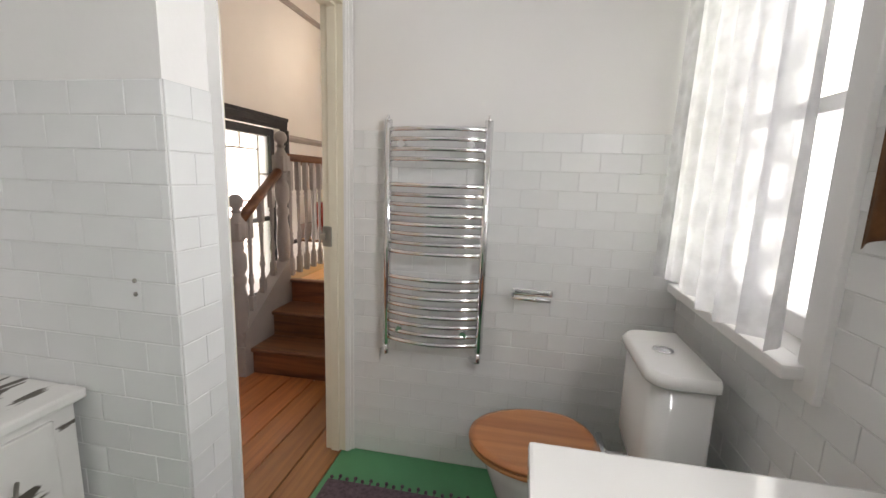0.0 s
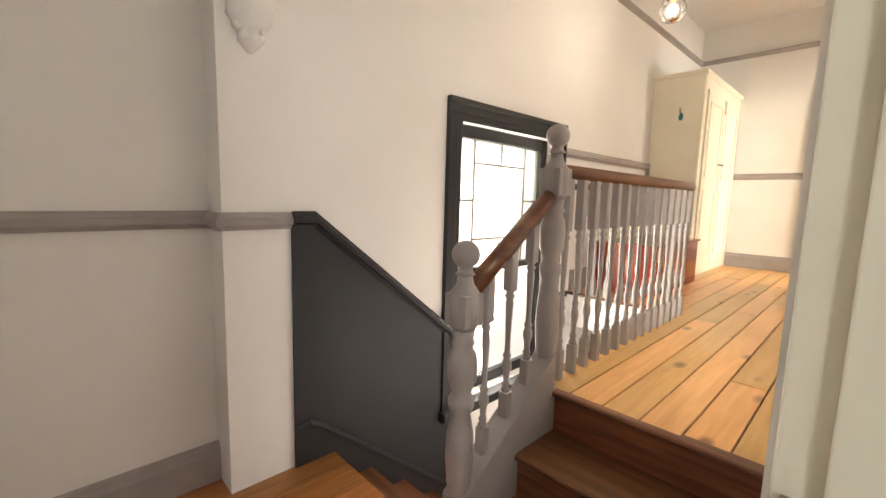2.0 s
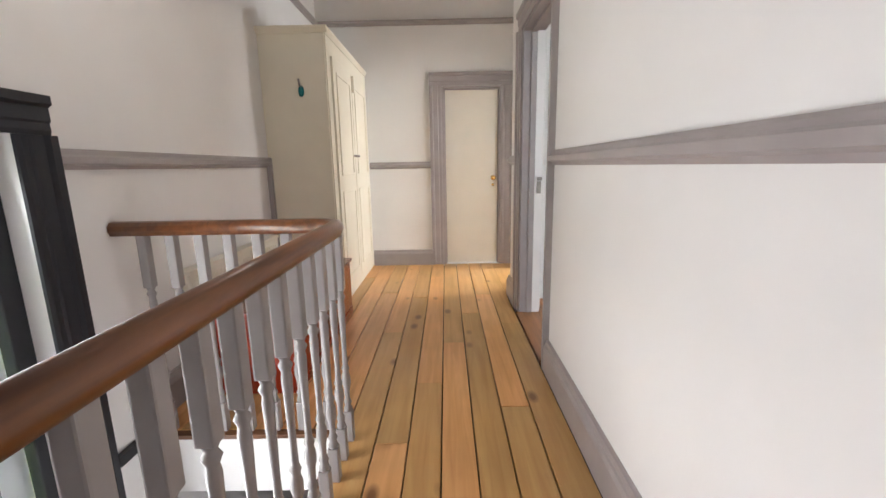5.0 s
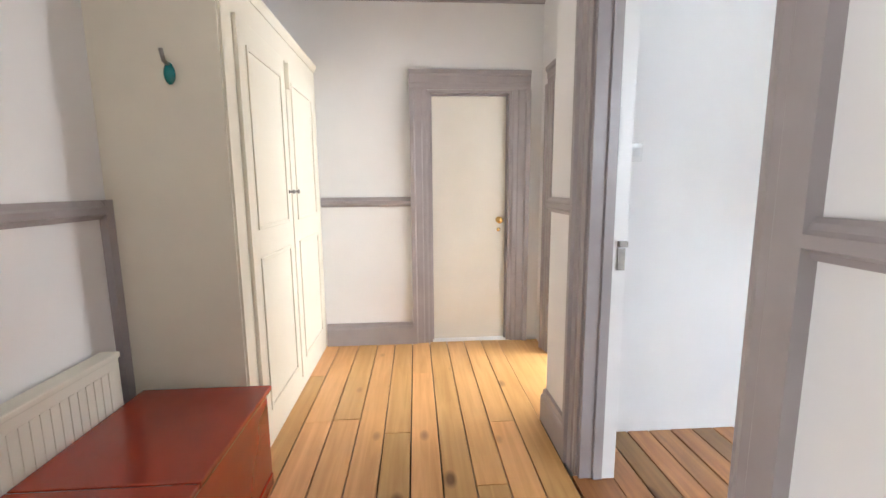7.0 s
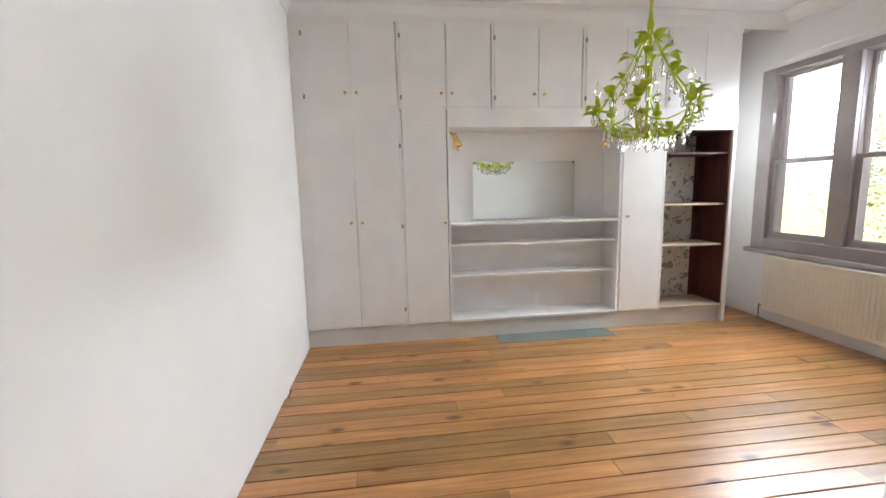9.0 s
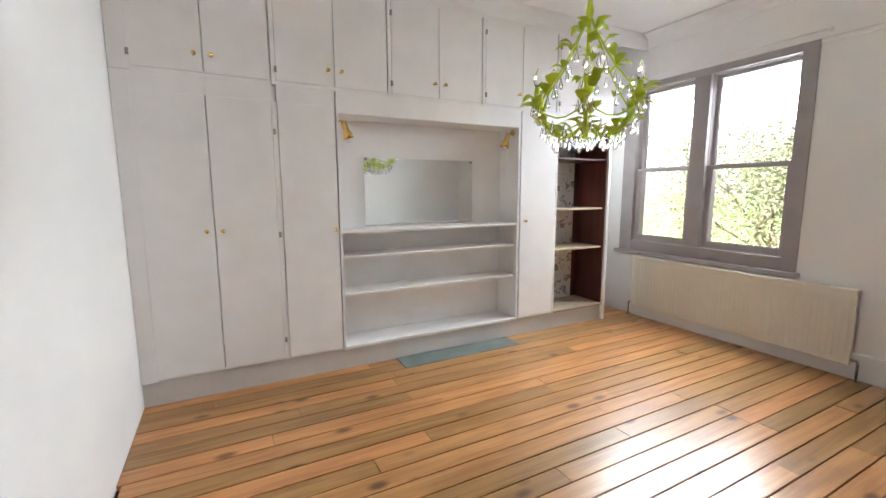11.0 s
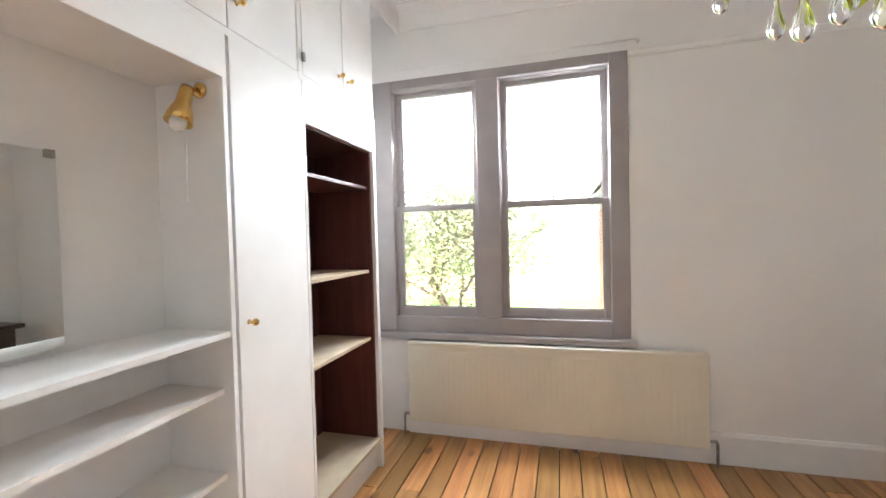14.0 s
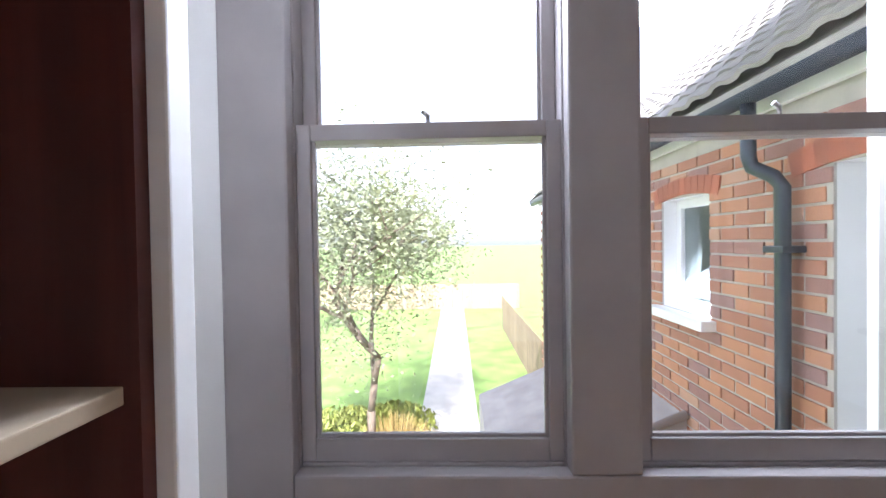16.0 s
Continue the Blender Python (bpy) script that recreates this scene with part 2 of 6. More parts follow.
def lathe(bm, profile, m=None, segs=16, square=()):
    """A turned shape: profile of (radius, z); spans listed in square are (z0, z1, half width) blocks."""
    m = m or Matrix()
    rings = []
    for r, z in profile:
        rings.append([bm.verts.new(m @ Vector((r * math.cos(2 * math.pi * i / segs), r * math.sin(2 * math.pi * i / segs), z))) for i in range(segs)])
    for a, b in zip(rings, rings[1:]):
        for i in range(segs):
            f = bm.faces.new((a[i], a[(i + 1) % segs], b[(i + 1) % segs], b[i]))
            f.smooth = True
    bm.faces.new(rings[0][::-1])
    bm.faces.new(rings[-1])
    for z0, z1, h in square:
        b = boxed(-h, -h, z0, h, h, z1, min(0.006, h / 4))
        bmesh.ops.transform(b, matrix=m, verts=b.verts)
        me = bpy.data.meshes.new("tmp")
        b.to_mesh(me)
        bm.from_mesh(me)
        bpy.data.meshes.remove(me)
        b.free()
    return bm


def tube(bm, pts, r, segs=8):
    """A round bar through points."""
    pts = [Vector(p) for p in pts]
    rings = []
    for i, p in enumerate(pts):
        d = (pts[min(i + 1, len(pts) - 1)] - pts[max(i - 1, 0)]).normalized()
        q = d.to_track_quat("Z", "Y")
        rings.append([bm.verts.new(p + q @ Vector((r * math.cos(2 * math.pi * k / segs), r * math.sin(2 * math.pi * k / segs), 0))) for k in range(segs)])
    for a, b in zip(rings, rings[1:]):
        for k in range(segs):
            f = bm.faces.new((a[k], a[(k + 1) % segs], b[(k + 1) % segs], b[k]))
            f.smooth = True
    bm.faces.new(rings[0][::-1])
    bm.faces.new(rings[-1])
    return bm


def part(name, bm, material, parent=None, label="", smooth=False):
    me = bpy.data.meshes.new(name)
    bm.to_mesh(me)
    bm.free()
    me.materials.append(material)
    if smooth:
        for p in me.polygons:
            p.use_smooth = True
    ob = new(name, me)
    if parent is not None:
        ob.parent = parent
        w = parent.matrix_world if parent.parent is None else parent.parent.matrix_world @ parent.matrix_parent_inverse @ parent.matrix_basis
        ob.matrix_parent_inverse = w.inverted()
    if label:
        tagged(ob, label)
    return ob


def thing(name, at=(0, 0, 0), label="", category="", group="", kind=""):
    ob = new(name)
    ob.empty_display_size = 0.1
    ob.location = at
    ob.matrix_world = Matrix.Translation(at)
    return tagged(ob, label, category, group, kind)


def struct(name, bm, material, label="", category="wall"):
    return tagged(part(name, bm, material), label, category, kind="structure")


def wall(name, axis, p0, p1, a0, a1, z0, z1, holes=(), material=None, label="white painted plaster wall"):
    """A wall across x or y from p0 to p1, running from a0 to a1, with holes (a0, a1, z0, z1) through it."""
    bm = bmesh.new()

    def put(u0, u1, w0, w1):
        if u1 - u0 > 1e-4 and w1 - w0 > 1e-4:
            if axis == "x":
                box(bm, p0, u0, w0, p1, u1, w1)
            else:
                box(bm, u0, p0, w0, u1, p1, w1)

    at = a0
    for h0, h1, w0, w1 in sorted(holes):
        put(at, h0, z0, z1)
        put(h0, h1, z0, w0)
        put(h0, h1, w1, z1)
        at = h1
    put(at, a1, z0, z1)
    return struct(name, bm, material or WALL, label)


# ---- structure: walls ----
DOOR_TOP = U + 2.08
wall("wall_corridor", "x", -0.70, -0.55, 2.13, 6.53, -0.3, CEIL, [(5.36, 6.22, -0.3, DOOR_TOP)])
wall("wall_bathroom_north", "y", 1.80, 2.126, -0.81, 0.996, -0.3, CEIL)
wall("wall_bathroom_door", "x", -0.80, -0.70, 0.98, 1.797, -0.3, CEIL, [(1.0, 1.79, -0.3, 2.06)])
wall("wall_bathroom_nib", "y", 0.83, 0.98, -2.80, -0.70, -0.3, CEIL)
wall("wall_bathroom_east", "x", 0.72, 0.86, -1.2, 1.797, -0.3, 2.6, [(-0.08, 0.50, 1.35, 2.10), (1.02, 1.74, 0.97, 2.14)])
wall("wall_bathroom_east_outer", "x", 0.86, 0.99, -1.2, 1.797, -0.3, 2.6, [(-0.08, 0.50, 1.35, 2.10), (1.30, 1.72, 0.97, 2.12)], None, "brick outer leaf of the bathroom wall")
wall("wall_bathroom_south", "y", -1.35, -1.2, -1.65, 0.99, -0.3, 2.6)
wall("wall_bathroom_west", "x", -1.65, -1.5, -1.2, 0.83, -0.3, 2.6)
wall("wall_landing_recess", "x", -2.95, -2.80, 0.83, 1.90, -2.6, CEIL)
wall("wall_stair", "x", -2.85, -2.63, 1.90, 7.90, -2.6, CEIL, [(3.30, 4.39, -0.05, 1.81)])
wall("wall_corridor_end", "y", 7.90, 8.05, -2.85, -0.25, -0.3, CEIL, [(-1.29, -0.635, U, U + 2.0)])
wall("wall_bedroom_north", "y", 6.53, 6.68, -0.70, 3.45, -0.3, CEIL)
wall("wall_recess_east", "x", -0.40, -0.25, 6.68, 7.90, -0.3, CEIL, [(6.86, 7.60, U, U + 2.0)])
wall("wall_bedroom_south", "y", 1.85, 2.13, 0.996, 3.45, -0.3, CEIL, [(1.40, 2.98, 1.25, 2.91)], WALLB)
wall("wall_bedroom_south_inner", "y", 2.126, 2.13, -0.55, 0.996, U, BCEIL, [], WALLB)
wall("wall_bedroom_east", "x", 3.30, 3.45, 2.13, 6.53, -0.3, CEIL, [], WALLB)
# side room: unseen closed stub, added to hold the fill lamp
wall("wall_side_room_south", "y", 6.68, 6.70, -0.25, 1.5, U - 0.1, CEIL)
wall("wall_side_room_north", "y", 7.90, 8.05, -0.25, 1.5, U - 0.1, CEIL)
wall("wall_side_room_east", "x", 1.35, 1.5, 6.70, 7.90, U - 0.1, CEIL)
struct("ceiling_landing", boxed(-3.13, 0.83, CEIL, 3.45, 8.05, CEIL + 0.1), CEILM, "white plaster ceiling", "ceiling")
struct("ceiling_bathroom", boxed(-1.65, -1.35, 2.5, 0.99, 1.80, 2.6), CEILM, "white plaster ceiling", "ceiling")
struct("ceiling_bedroom", boxed(-0.55, 2.13, BCEIL, 3.30, 6.53, BCEIL + 0.1), CEILM, "white plaster ceiling with coved edge", "ceiling")

# floors: a dark bed under the boards
floor_landing = struct("floor_landing", boxed(-2.63, 4.72, U - 0.24, -0.72, 7.90, U - 0.022), GAP, "worn pine floorboards", "floor")
floor_corridor = struct("floor_corridor", boxed(-1.72, 2.90, U - 0.24, -0.70, 4.72, U - 0.022), GAP, "worn pine floorboards", "floor")
floor_recess = struct("floor_recess", boxed(-0.732, 6.68, U - 0.24, 1.35, 7.90, U - 0.004), PINE, "worn pine floorboards", "floor")
floor_threshold = struct("floor_threshold", boxed(-0.722, 5.36, U - 0.2, -0.55, 6.22, U - 0.002), PINE_RED, "dark pine threshold board", "floor")
floor_bedroom = struct("floor_bedroom", boxed(-0.55, 2.13, U - 0.24, 3.30, 6.53, U - 0.022), GAP, "sanded pine floorboards", "floor")
floor_half = struct("floor_half_landing", boxed(-2.80, 0.98, -0.24, -0.72, 2.37, -0.022), GAP, "orange stained pine floorboards", "floor")
floor_bath = struct("floor_bathroom", box(boxed(-1.5, -1.2, -0.24, 0.72, 0.828, -0.001), -0.72, 0.828, -0.24, 0.72, 1.80, -0.001), GREENF, "green painted bathroom floor", "floor")


# ---- structure: boards ----
def boards(floor, x0, x1, y0, y1, top, material, width, seed, lengths=(1.6, 3.2), gap=0.006):
    """Floorboards along y, each an object of its own; alike ones share a mesh."""
    rnd = random.Random(seed)
    n = max(1, round((x1 - x0) / width))
    w = (x1 - x0) / n
    cache = {}
    for i in range(n):
        y = y0 - rnd.uniform(0, 0.8) * (lengths[1] if y1 - y0 > lengths[0] else 0)
        while y < y1 - 0.01:
            length = round(rnd.uniform(*lengths), 1)
            a, b = max(y, y0), min(y + length, y1)
            y += length
            if b - a < 0.02:
                continue
            key = round(b - a, 2)
            if key not in cache:
                bm = bmesh.new()
                h, d = w / 2 - gap / 2, (b - a) / 2 - 0.0015
                sec = [(-h, -0.022), (h, -0.022), (h, -0.002), (h - 0.002, 0), (-h + 0.002, 0), (-h, -0.002)]
                prism(bm, sec, (0, -d, 0), (0, d, 0))
                me = bpy.data.meshes.new("floorboard")
                bm.to_mesh(me)
                bm.free()
                me.materials.append(material)
                cache[key] = me
            ob = new("floorboard", cache[key])
            ob.location = (x0 + (i + 0.5) * w, (a + b) / 2, top + rnd.uniform(-0.0012, 0.0012))
            ob.parent = floor


# mouldings
SKIRT = [(0, 0), (0.032, 0), (0.032, 0.134), (0.026, 0.15), (0.020, 0.155), (0.016, 0.177), (0, 0.18)]
DADO = [(0, 0), (0.012, 0), (0.018, 0.014), (0.034, 0.022), (0.036, 0.046), (0.026, 0.054), (0.020, 0.066), (0.012, 0.075), (0, 0.075)]
PICRAIL = [(0, 0), (0.014, 0), (0.02, 0.016), (0.034, 0.03), (0.036, 0.05), (0, 0.056)]


def moulding(name, section, start, end, out, material, label, category="trim"):
    return struct(name, prism(bmesh.new(), section, start, end, out=out), material, label, category)


def arch(name, axis, plane, out, a0, a1, z0, z1, width, material, label):
    """A three-sided architrave round an opening, with a stepped, beaded section."""
    sec = [(0, 0), (0.012, 0), (0.016, width * 0.12), (0.014, width * 0.3), (0.020, width * 0.36), (0.020, width * 0.7), (0.034, width * 0.78), (0.034, width), (0, width)]
    t = thing(name, (0, 0, 0), label, "trim", kind="structure")

    def p(a, z):
        return (plane, a, z) if axis == "x" else (a, plane, z)

    o = (out, 0, 0) if axis == "x" else (0, out, 0)
    along = (0, 1, 0) if axis == "x" else (1, 0, 0)
    back = tuple(-v for v in along)
    part("side_board", prism(bmesh.new(), sec, p(a0, z0), p(a0, z1), up=back, out=o), material, t)
    part("side_board", prism(bmesh.new(), sec, p(a1, z0), p(a1, z1), up=along, out=o), material, t)
    part("head_board", prism(bmesh.new(), sec, p(a0 - width, z1 + 0.001), p(a1 + width, z1 + 0.001), up=(0, 0, 1), out=o), material, t)
    return t


def lining(name, axis, p0, p1, a0, a1, z0, z1, material, label, t=0.022):
    """Door lining inside an opening, with a stop bead."""
    d = thing(name, (0, 0, 0), label, "trim", kind="structure")
    mid = (p0 + p1) / 2
    for kind_, q0, q1, w in (("jamb", p0, p1, t), ("stop_bead", mid - 0.02, mid + 0.02, t + 0.012)):
        for b0, b1, c0, c1 in ((a0, a0 + w, z0, z1 - w), (a1 - w, a1, z0, z1 - w), (a0, a1, z1 - w, z1)):
            if axis == "x":
                part(kind_, boxed(q0, b0, c0, q1, b1, c1, 0.002), material, d)
            else:
                part(kind_, boxed(b0, q0, c0, b1, q1, c1, 0.002), material, d)
    return d


# corridor, east side
moulding("baseboard_corridor", SKIRT, (-0.70, 3.0, U), (-0.70, 5.24, U), (-1, 0, 0), TAUPE, "taupe gloss skirting board", "skirting")
moulding("baseboard_corridor_far", SKIRT, (-0.70, 6.34, U), (-0.70, 6.68, U), (-1, 0, 0), TAUPE, "taupe gloss skirting board", "skirting")
moulding("trim_dado_corridor", DADO, (-0.70, 3.0, 1.678), (-0.70, 5.24, 1.678), (-1, 0, 0), TAUPE, "taupe painted dado rail", "dado rail")
moulding("trim_dado_corridor_far", DADO, (-0.70, 6.34, 1.68), (-0.70, 6.68, 1.68), (-1, 0, 0), TAUPE, "taupe painted dado rail", "dado rail")
moulding("trim_dado_stairs", DADO, (-0.70, 2.0, 1.143), (-0.70, 3.0, 1.678), (-1, 0, 0), TAUPE, "taupe painted dado rail following the stairs", "dado rail")
moulding("baseboard_stairs", SKIRT, (-0.70, 2.20, 0.02), (-0.70, 3.0, U), (-1, 0, 0), TAUPE, "taupe skirting following the stairs", "skirting")
moulding("trim_picture_rail_corridor", PICRAIL, (-0.70, 2.13, 3.16), (-0.70, 6.68, 3.16), (-1, 0, 0), TAUPE, "taupe picture rail", "picture rail")
arch("trim_bedroom_door", "x", -0.70, -1, 5.36, 6.22, U, DOOR_TOP, 0.12, TAUPE, "taupe door architrave with stepped mouldings")
arch("trim_bedroom_door_inner", "x", -0.55, 1, 5.36, 6.22, U, DOOR_TOP, 0.10, WHITE, "white door architrave")
lining("door_lining_bedroom", "x", -0.702, -0.548, 5.36, 6.22, U, DOOR_TOP, TAUPE, "taupe painted door lining")
struct("trim_bedroom_door_rebate", boxed(-0.603, 6.192, U, -0.547, 6.197, DOOR_TOP - 0.024, 0.001), WHITE, "white painted rebate on the bedroom door lining", "trim")
# corridor end
moulding("baseboard_end", SKIRT, (-2.12, 7.90, U), (-1.43, 7.90, U), (0, -1, 0), TAUPE, "taupe skirting board", "skirting")
moulding("trim_dado_end", DADO, (-2.12, 7.90, 1.66), (-1.43, 7.90, 1.66), (0, -1, 0), TAUPE, "taupe dado rail", "dado rail")
moulding("trim_picture_rail_end", PICRAIL, (-2.63, 7.90, 3.16), (-0.40, 7.90, 3.16), (0, -1, 0), TAUPE, "taupe picture rail", "picture rail")
arch("trim_end_door", "y", 7.90, -1, -1.29, -0.635, U, U + 2.0, 0.14, TAUPE, "taupe door architrave")
lining("door_lining_end", "y", 7.898, 8.05, -1.29, -0.635, U, U + 2.0, TAUPE, "taupe door lining")
arch("trim_side_door", "x", -0.40, -1, 6.86, 7.60, U, U + 2.0, 0.12, TAUPE, "taupe door architrave")
# stair wall
moulding("trim_picture_rail_stair", PICRAIL, (-2.63, 2.2, 3.16), (-2.63, 7.90, 3.16), (1, 0, 0), TAUPE, "taupe picture rail", "picture rail")
moulding("trim_dado_stair_wall", DADO, (-2.63, 4.52, 1.695), (-2.63, 6.30, 1.695), (1, 0, 0), TAUPE, "taupe dado rail", "dado rail")
struct("trim_corner_bead", boxed(-2.63, 6.295, U, -2.60, 6.337, 1.77), TAUPE, "taupe corner bead beside the cupboard", "trim")
moulding("baseboard_landing", SKIRT, (-2.63, 4.75, U), (-2.63, 6.295, U), (1, 0, 0), TAUPE, "taupe skirting board", "skirting")
# half landing
moulding("trim_dado_landing", DADO, (-2.80, 0.98, 1.175), (-2.80, 1.90, 1.175), (1, 0, 0), TAUPE, "taupe dado rail", "dado rail")
moulding("trim_dado_pier", DADO, (-2.63, 1.87, 1.175), (-2.63, 2.19, 1.175), (1, 0, 0), TAUPE, "taupe dado rail across the pier", "dado rail")
moulding("trim_dado_pier_return", DADO, (-2.80, 1.90, 1.175), (-2.60, 1.90, 1.175), (0, -1, 0), TAUPE, "taupe dado rail round the pier", "dado rail")
moulding("baseboard_landing_recess", SKIRT, (-2.80, 0.98, 0), (-2.80, 1.90, 0), (1, 0, 0), TAUPE, "taupe skirting board", "skirting")

# dark stair panelling down the stair wall
bm = bmesh.new()
pts = [(2.19, 1.25), (2.30, 1.25), (3.24, 0.50), (3.24, -2.5), (2.19, -2.5)]
a = [bm.verts.new((-2.626, y, z)) for y, z in pts]
b = [bm.verts.new((-2.612, y, z)) for y, z in pts]
bm.faces.new(a), bm.faces.new(b[::-1])
for i in range(5):
    bm.faces.new((a[i], a[(i + 1) % 5], b[(i + 1) % 5], b[i]))
bmesh.ops.recalc_face_normals(bm, faces=bm.faces)
prism(bm, DADO, (-2.612, 2.19, 1.18), (-2.612, 2.30, 1.18))
prism(bm, DADO, (-2.612, 2.30, 1.18), (-2.612, 3.24, 0.43))
prism(bm, [(0, 0), (0.02, 0), (0.02, 0.02), (0.008, 0.03), (0, 0.03)], (-2.612, 2.19, 0.185), (-2.612, 2.26, 0.20))
for p, q in (((2.26, 0.20), (2.32, 0.17)), ((2.32, 0.17), (2.40, 0.10)), ((2.40, 0.10), (4.6, -1.74))):
    prism(bm, [(0, -0.01), (0.026, -0.01), (0.03, 0.012), (0.014, 0.03), (0, 0.034)], (-2.612, *p), (-2.612, *q))
struct("panelling_stair", bm, DARK, "charcoal painted stair panelling with sloping dado rail", "panelling")

# ---- stairs ----
stairs = thing("staircase", (-1.2, 2.4, 0), "short flight of three worn dark wooden steps up to the corridor", "stairs", kind="structure")
for i in range(3):
    y = 2.37 + 0.25 * i
    z = 0.18 * i
    part("riser", boxed(-1.64, y + 0.025, z, -0.702, y + 0.05, z + 0.155), TREAD, stairs)
    bm = bmesh.new()
    prism(bm, [(-0.0, -0.012), (0.006, -0.026), (0.02, -0.03), (0.285 if i < 2 else 0.055, -0.03), (0.285 if i < 2 else 0.055, 0.0), (0.012, 0.0), (0.003, -0.004)], (-1.64, y, z + 0.18), (-0.702, y, z + 0.18), out=(0, 1, 0))
    part("tread", bm, TREAD, stairs)
bm = bmesh.new()
pts = [(2.33, 0.0), (2.33, 0.30), (2.88, 0.70), (2.88, 0.0)]
a = [bm.verts.new((-1.735, y, z)) for y, z in pts]
b = [bm.verts.new((-1.64, y, z)) for y, z in pts]
bm.faces.new(a), bm.faces.new(b[::-1])
for i in range(4):
    bm.faces.new((a[i], a[(i + 1) % 4], b[(i + 1) % 4], b[i]))
bmesh.ops.recalc_face_normals(bm, faces=bm.faces)
part("string", bm, GREY, stairs, "grey painted sloping string")

flight = thing("staircase_down", (-2.2, 3.4, -1.2), "pine flight of stairs going down beside the stair wall", "stairs", kind="structure")
for i in range(10):
    y, z = 2.37 + 0.24 * i, -0.19 * (i + 1)
    part("riser", boxed(-2.61, y, z, -1.74, y + 0.02, z + 0.168), TREAD, flight)
    part("tread", boxed(-2.61, y - 0.0, z - 0.022, -1.74, y + 0.262, z, 0.004), TREAD, flight)
struct("wall_stairwell", boxed(-1.74, 2.37, -2.6, -1.66, 7.9, 0.30 - 0.004), WALL, "white plaster stairwell wall")
struct("wall_stairwell_end", boxed(-2.63, 6.2, -2.6, -1.74, 6.35, 0.29), WALL, "white plaster wall below the landing")
struct("floor_lower_hall", boxed(-2.63, 4.7, -2.6, -1.74, 6.2, -2.0), PINE, "pine boards of the hall below", "floor")
struct("trim_well_fascia", boxed(-2.63, 4.70, U - 0.30, -1.74, 4.718, U - 0.024), WHITE, "white painted fascia round the stairwell", "trim")
struct("trim_well_fascia_side", boxed(-1.742, 2.90, U - 0.30, -1.722, 4.70, U - 0.024), WHITE, "white painted fascia along the stairwell", "trim")
struct("trim_well_nosing", boxed(-2.63, 4.68, U - 0.022, -1.76, 4.722, U - 0.001, 0.005), TREAD, "dark wooden nosing at the stairwell", "trim")
struct("trim_well_nosing_side", boxed(-1.765, 2.88, U - 0.022, -1.70, 4.722, U - 0.0005, 0.005), TREAD, "dark wooden nosing along the stairwell", "trim")

# ---- balustrade ----
banister = thing("balustrade", (-1.68, 3.8, U), "grey painted turned balustrade with varnished wooden handrail", "balustrade")


def newel(x, y, z0, z1):
    """A newel: square foot, turned vase, square block, ball on top."""
    h = z1 - z0
    zb = h - 0.36
    prof = [(0.042, zb * 0.24), (0.047, zb * 0.26), (0.034, zb * 0.30), (0.046, zb * 0.33), (0.033, zb * 0.36), (0.042, zb * 0.41), (0.050, zb * 0.52), (0.046, zb * 0.64), (0.033, zb * 0.72), (0.044, zb * 0.75), (0.046, zb * 0.78), (0.032, zb * 0.81),
            (0.050, zb * 0.86), (0.052, zb * 0.93), (0.048, zb * 0.97), (0.034, zb * 1.0), (0.044, zb + 0.015), (0.036, zb + 0.03), (0.040, zb + 0.06)]
    bm = lathe(bmesh.new(), prof, pose(x, y, z0), 18, [(0, zb * 0.245, 0.048), (zb + 0.075, zb + 0.185, 0.047)])
    lathe(bm, [(0.036, zb + 0.055), (0.055, zb + 0.085), (0.055, zb + 0.18), (0.030, zb + 0.215), (0.024, zb + 0.245)], pose(x, y, z0), 8)
    top = [(0.024, h - 0.118), (0.034, h - 0.112), (0.024, h - 0.10)]
    r = 0.047
    c = h - r
    for k in range(11):
        t = -1.05 + k * 2.60 / 10
        top.append((max(0.002, r * math.cos(t)), c + r * math.sin(t)))
    lathe(bm, top, pose(x, y, z0), 18)
    return part("newel_post", bm, GREY, banister)


def baluster_mesh(h):
    prof = [(0.014, h * 0.15), (0.019, h * 0.165), (0.012, h * 0.185), (0.017, h * 0.20), (0.011, h * 0.22), (0.013, h * 0.27), (0.019, h * 0.30), (0.018, h * 0.33), (0.012, h * 0.355), (0.017, h * 0.37), (0.011, h * 0.39),
            (0.010, h * 0.46), (0.013, h * 0.60), (0.015, h * 0.68), (0.012, h * 0.70), (0.019, h * 0.72), (0.012, h * 0.735), (0.018, h * 0.75)]
    bm = lathe(bmesh.new(), prof, None, 10, [(0, h * 0.155, 0.019), (h * 0.75, h, 0.019)])
    me = bpy.data.meshes.new("baluster")
    bm.to_mesh(me)
    bm.free()
    me.materials.append(GREY)
    return me


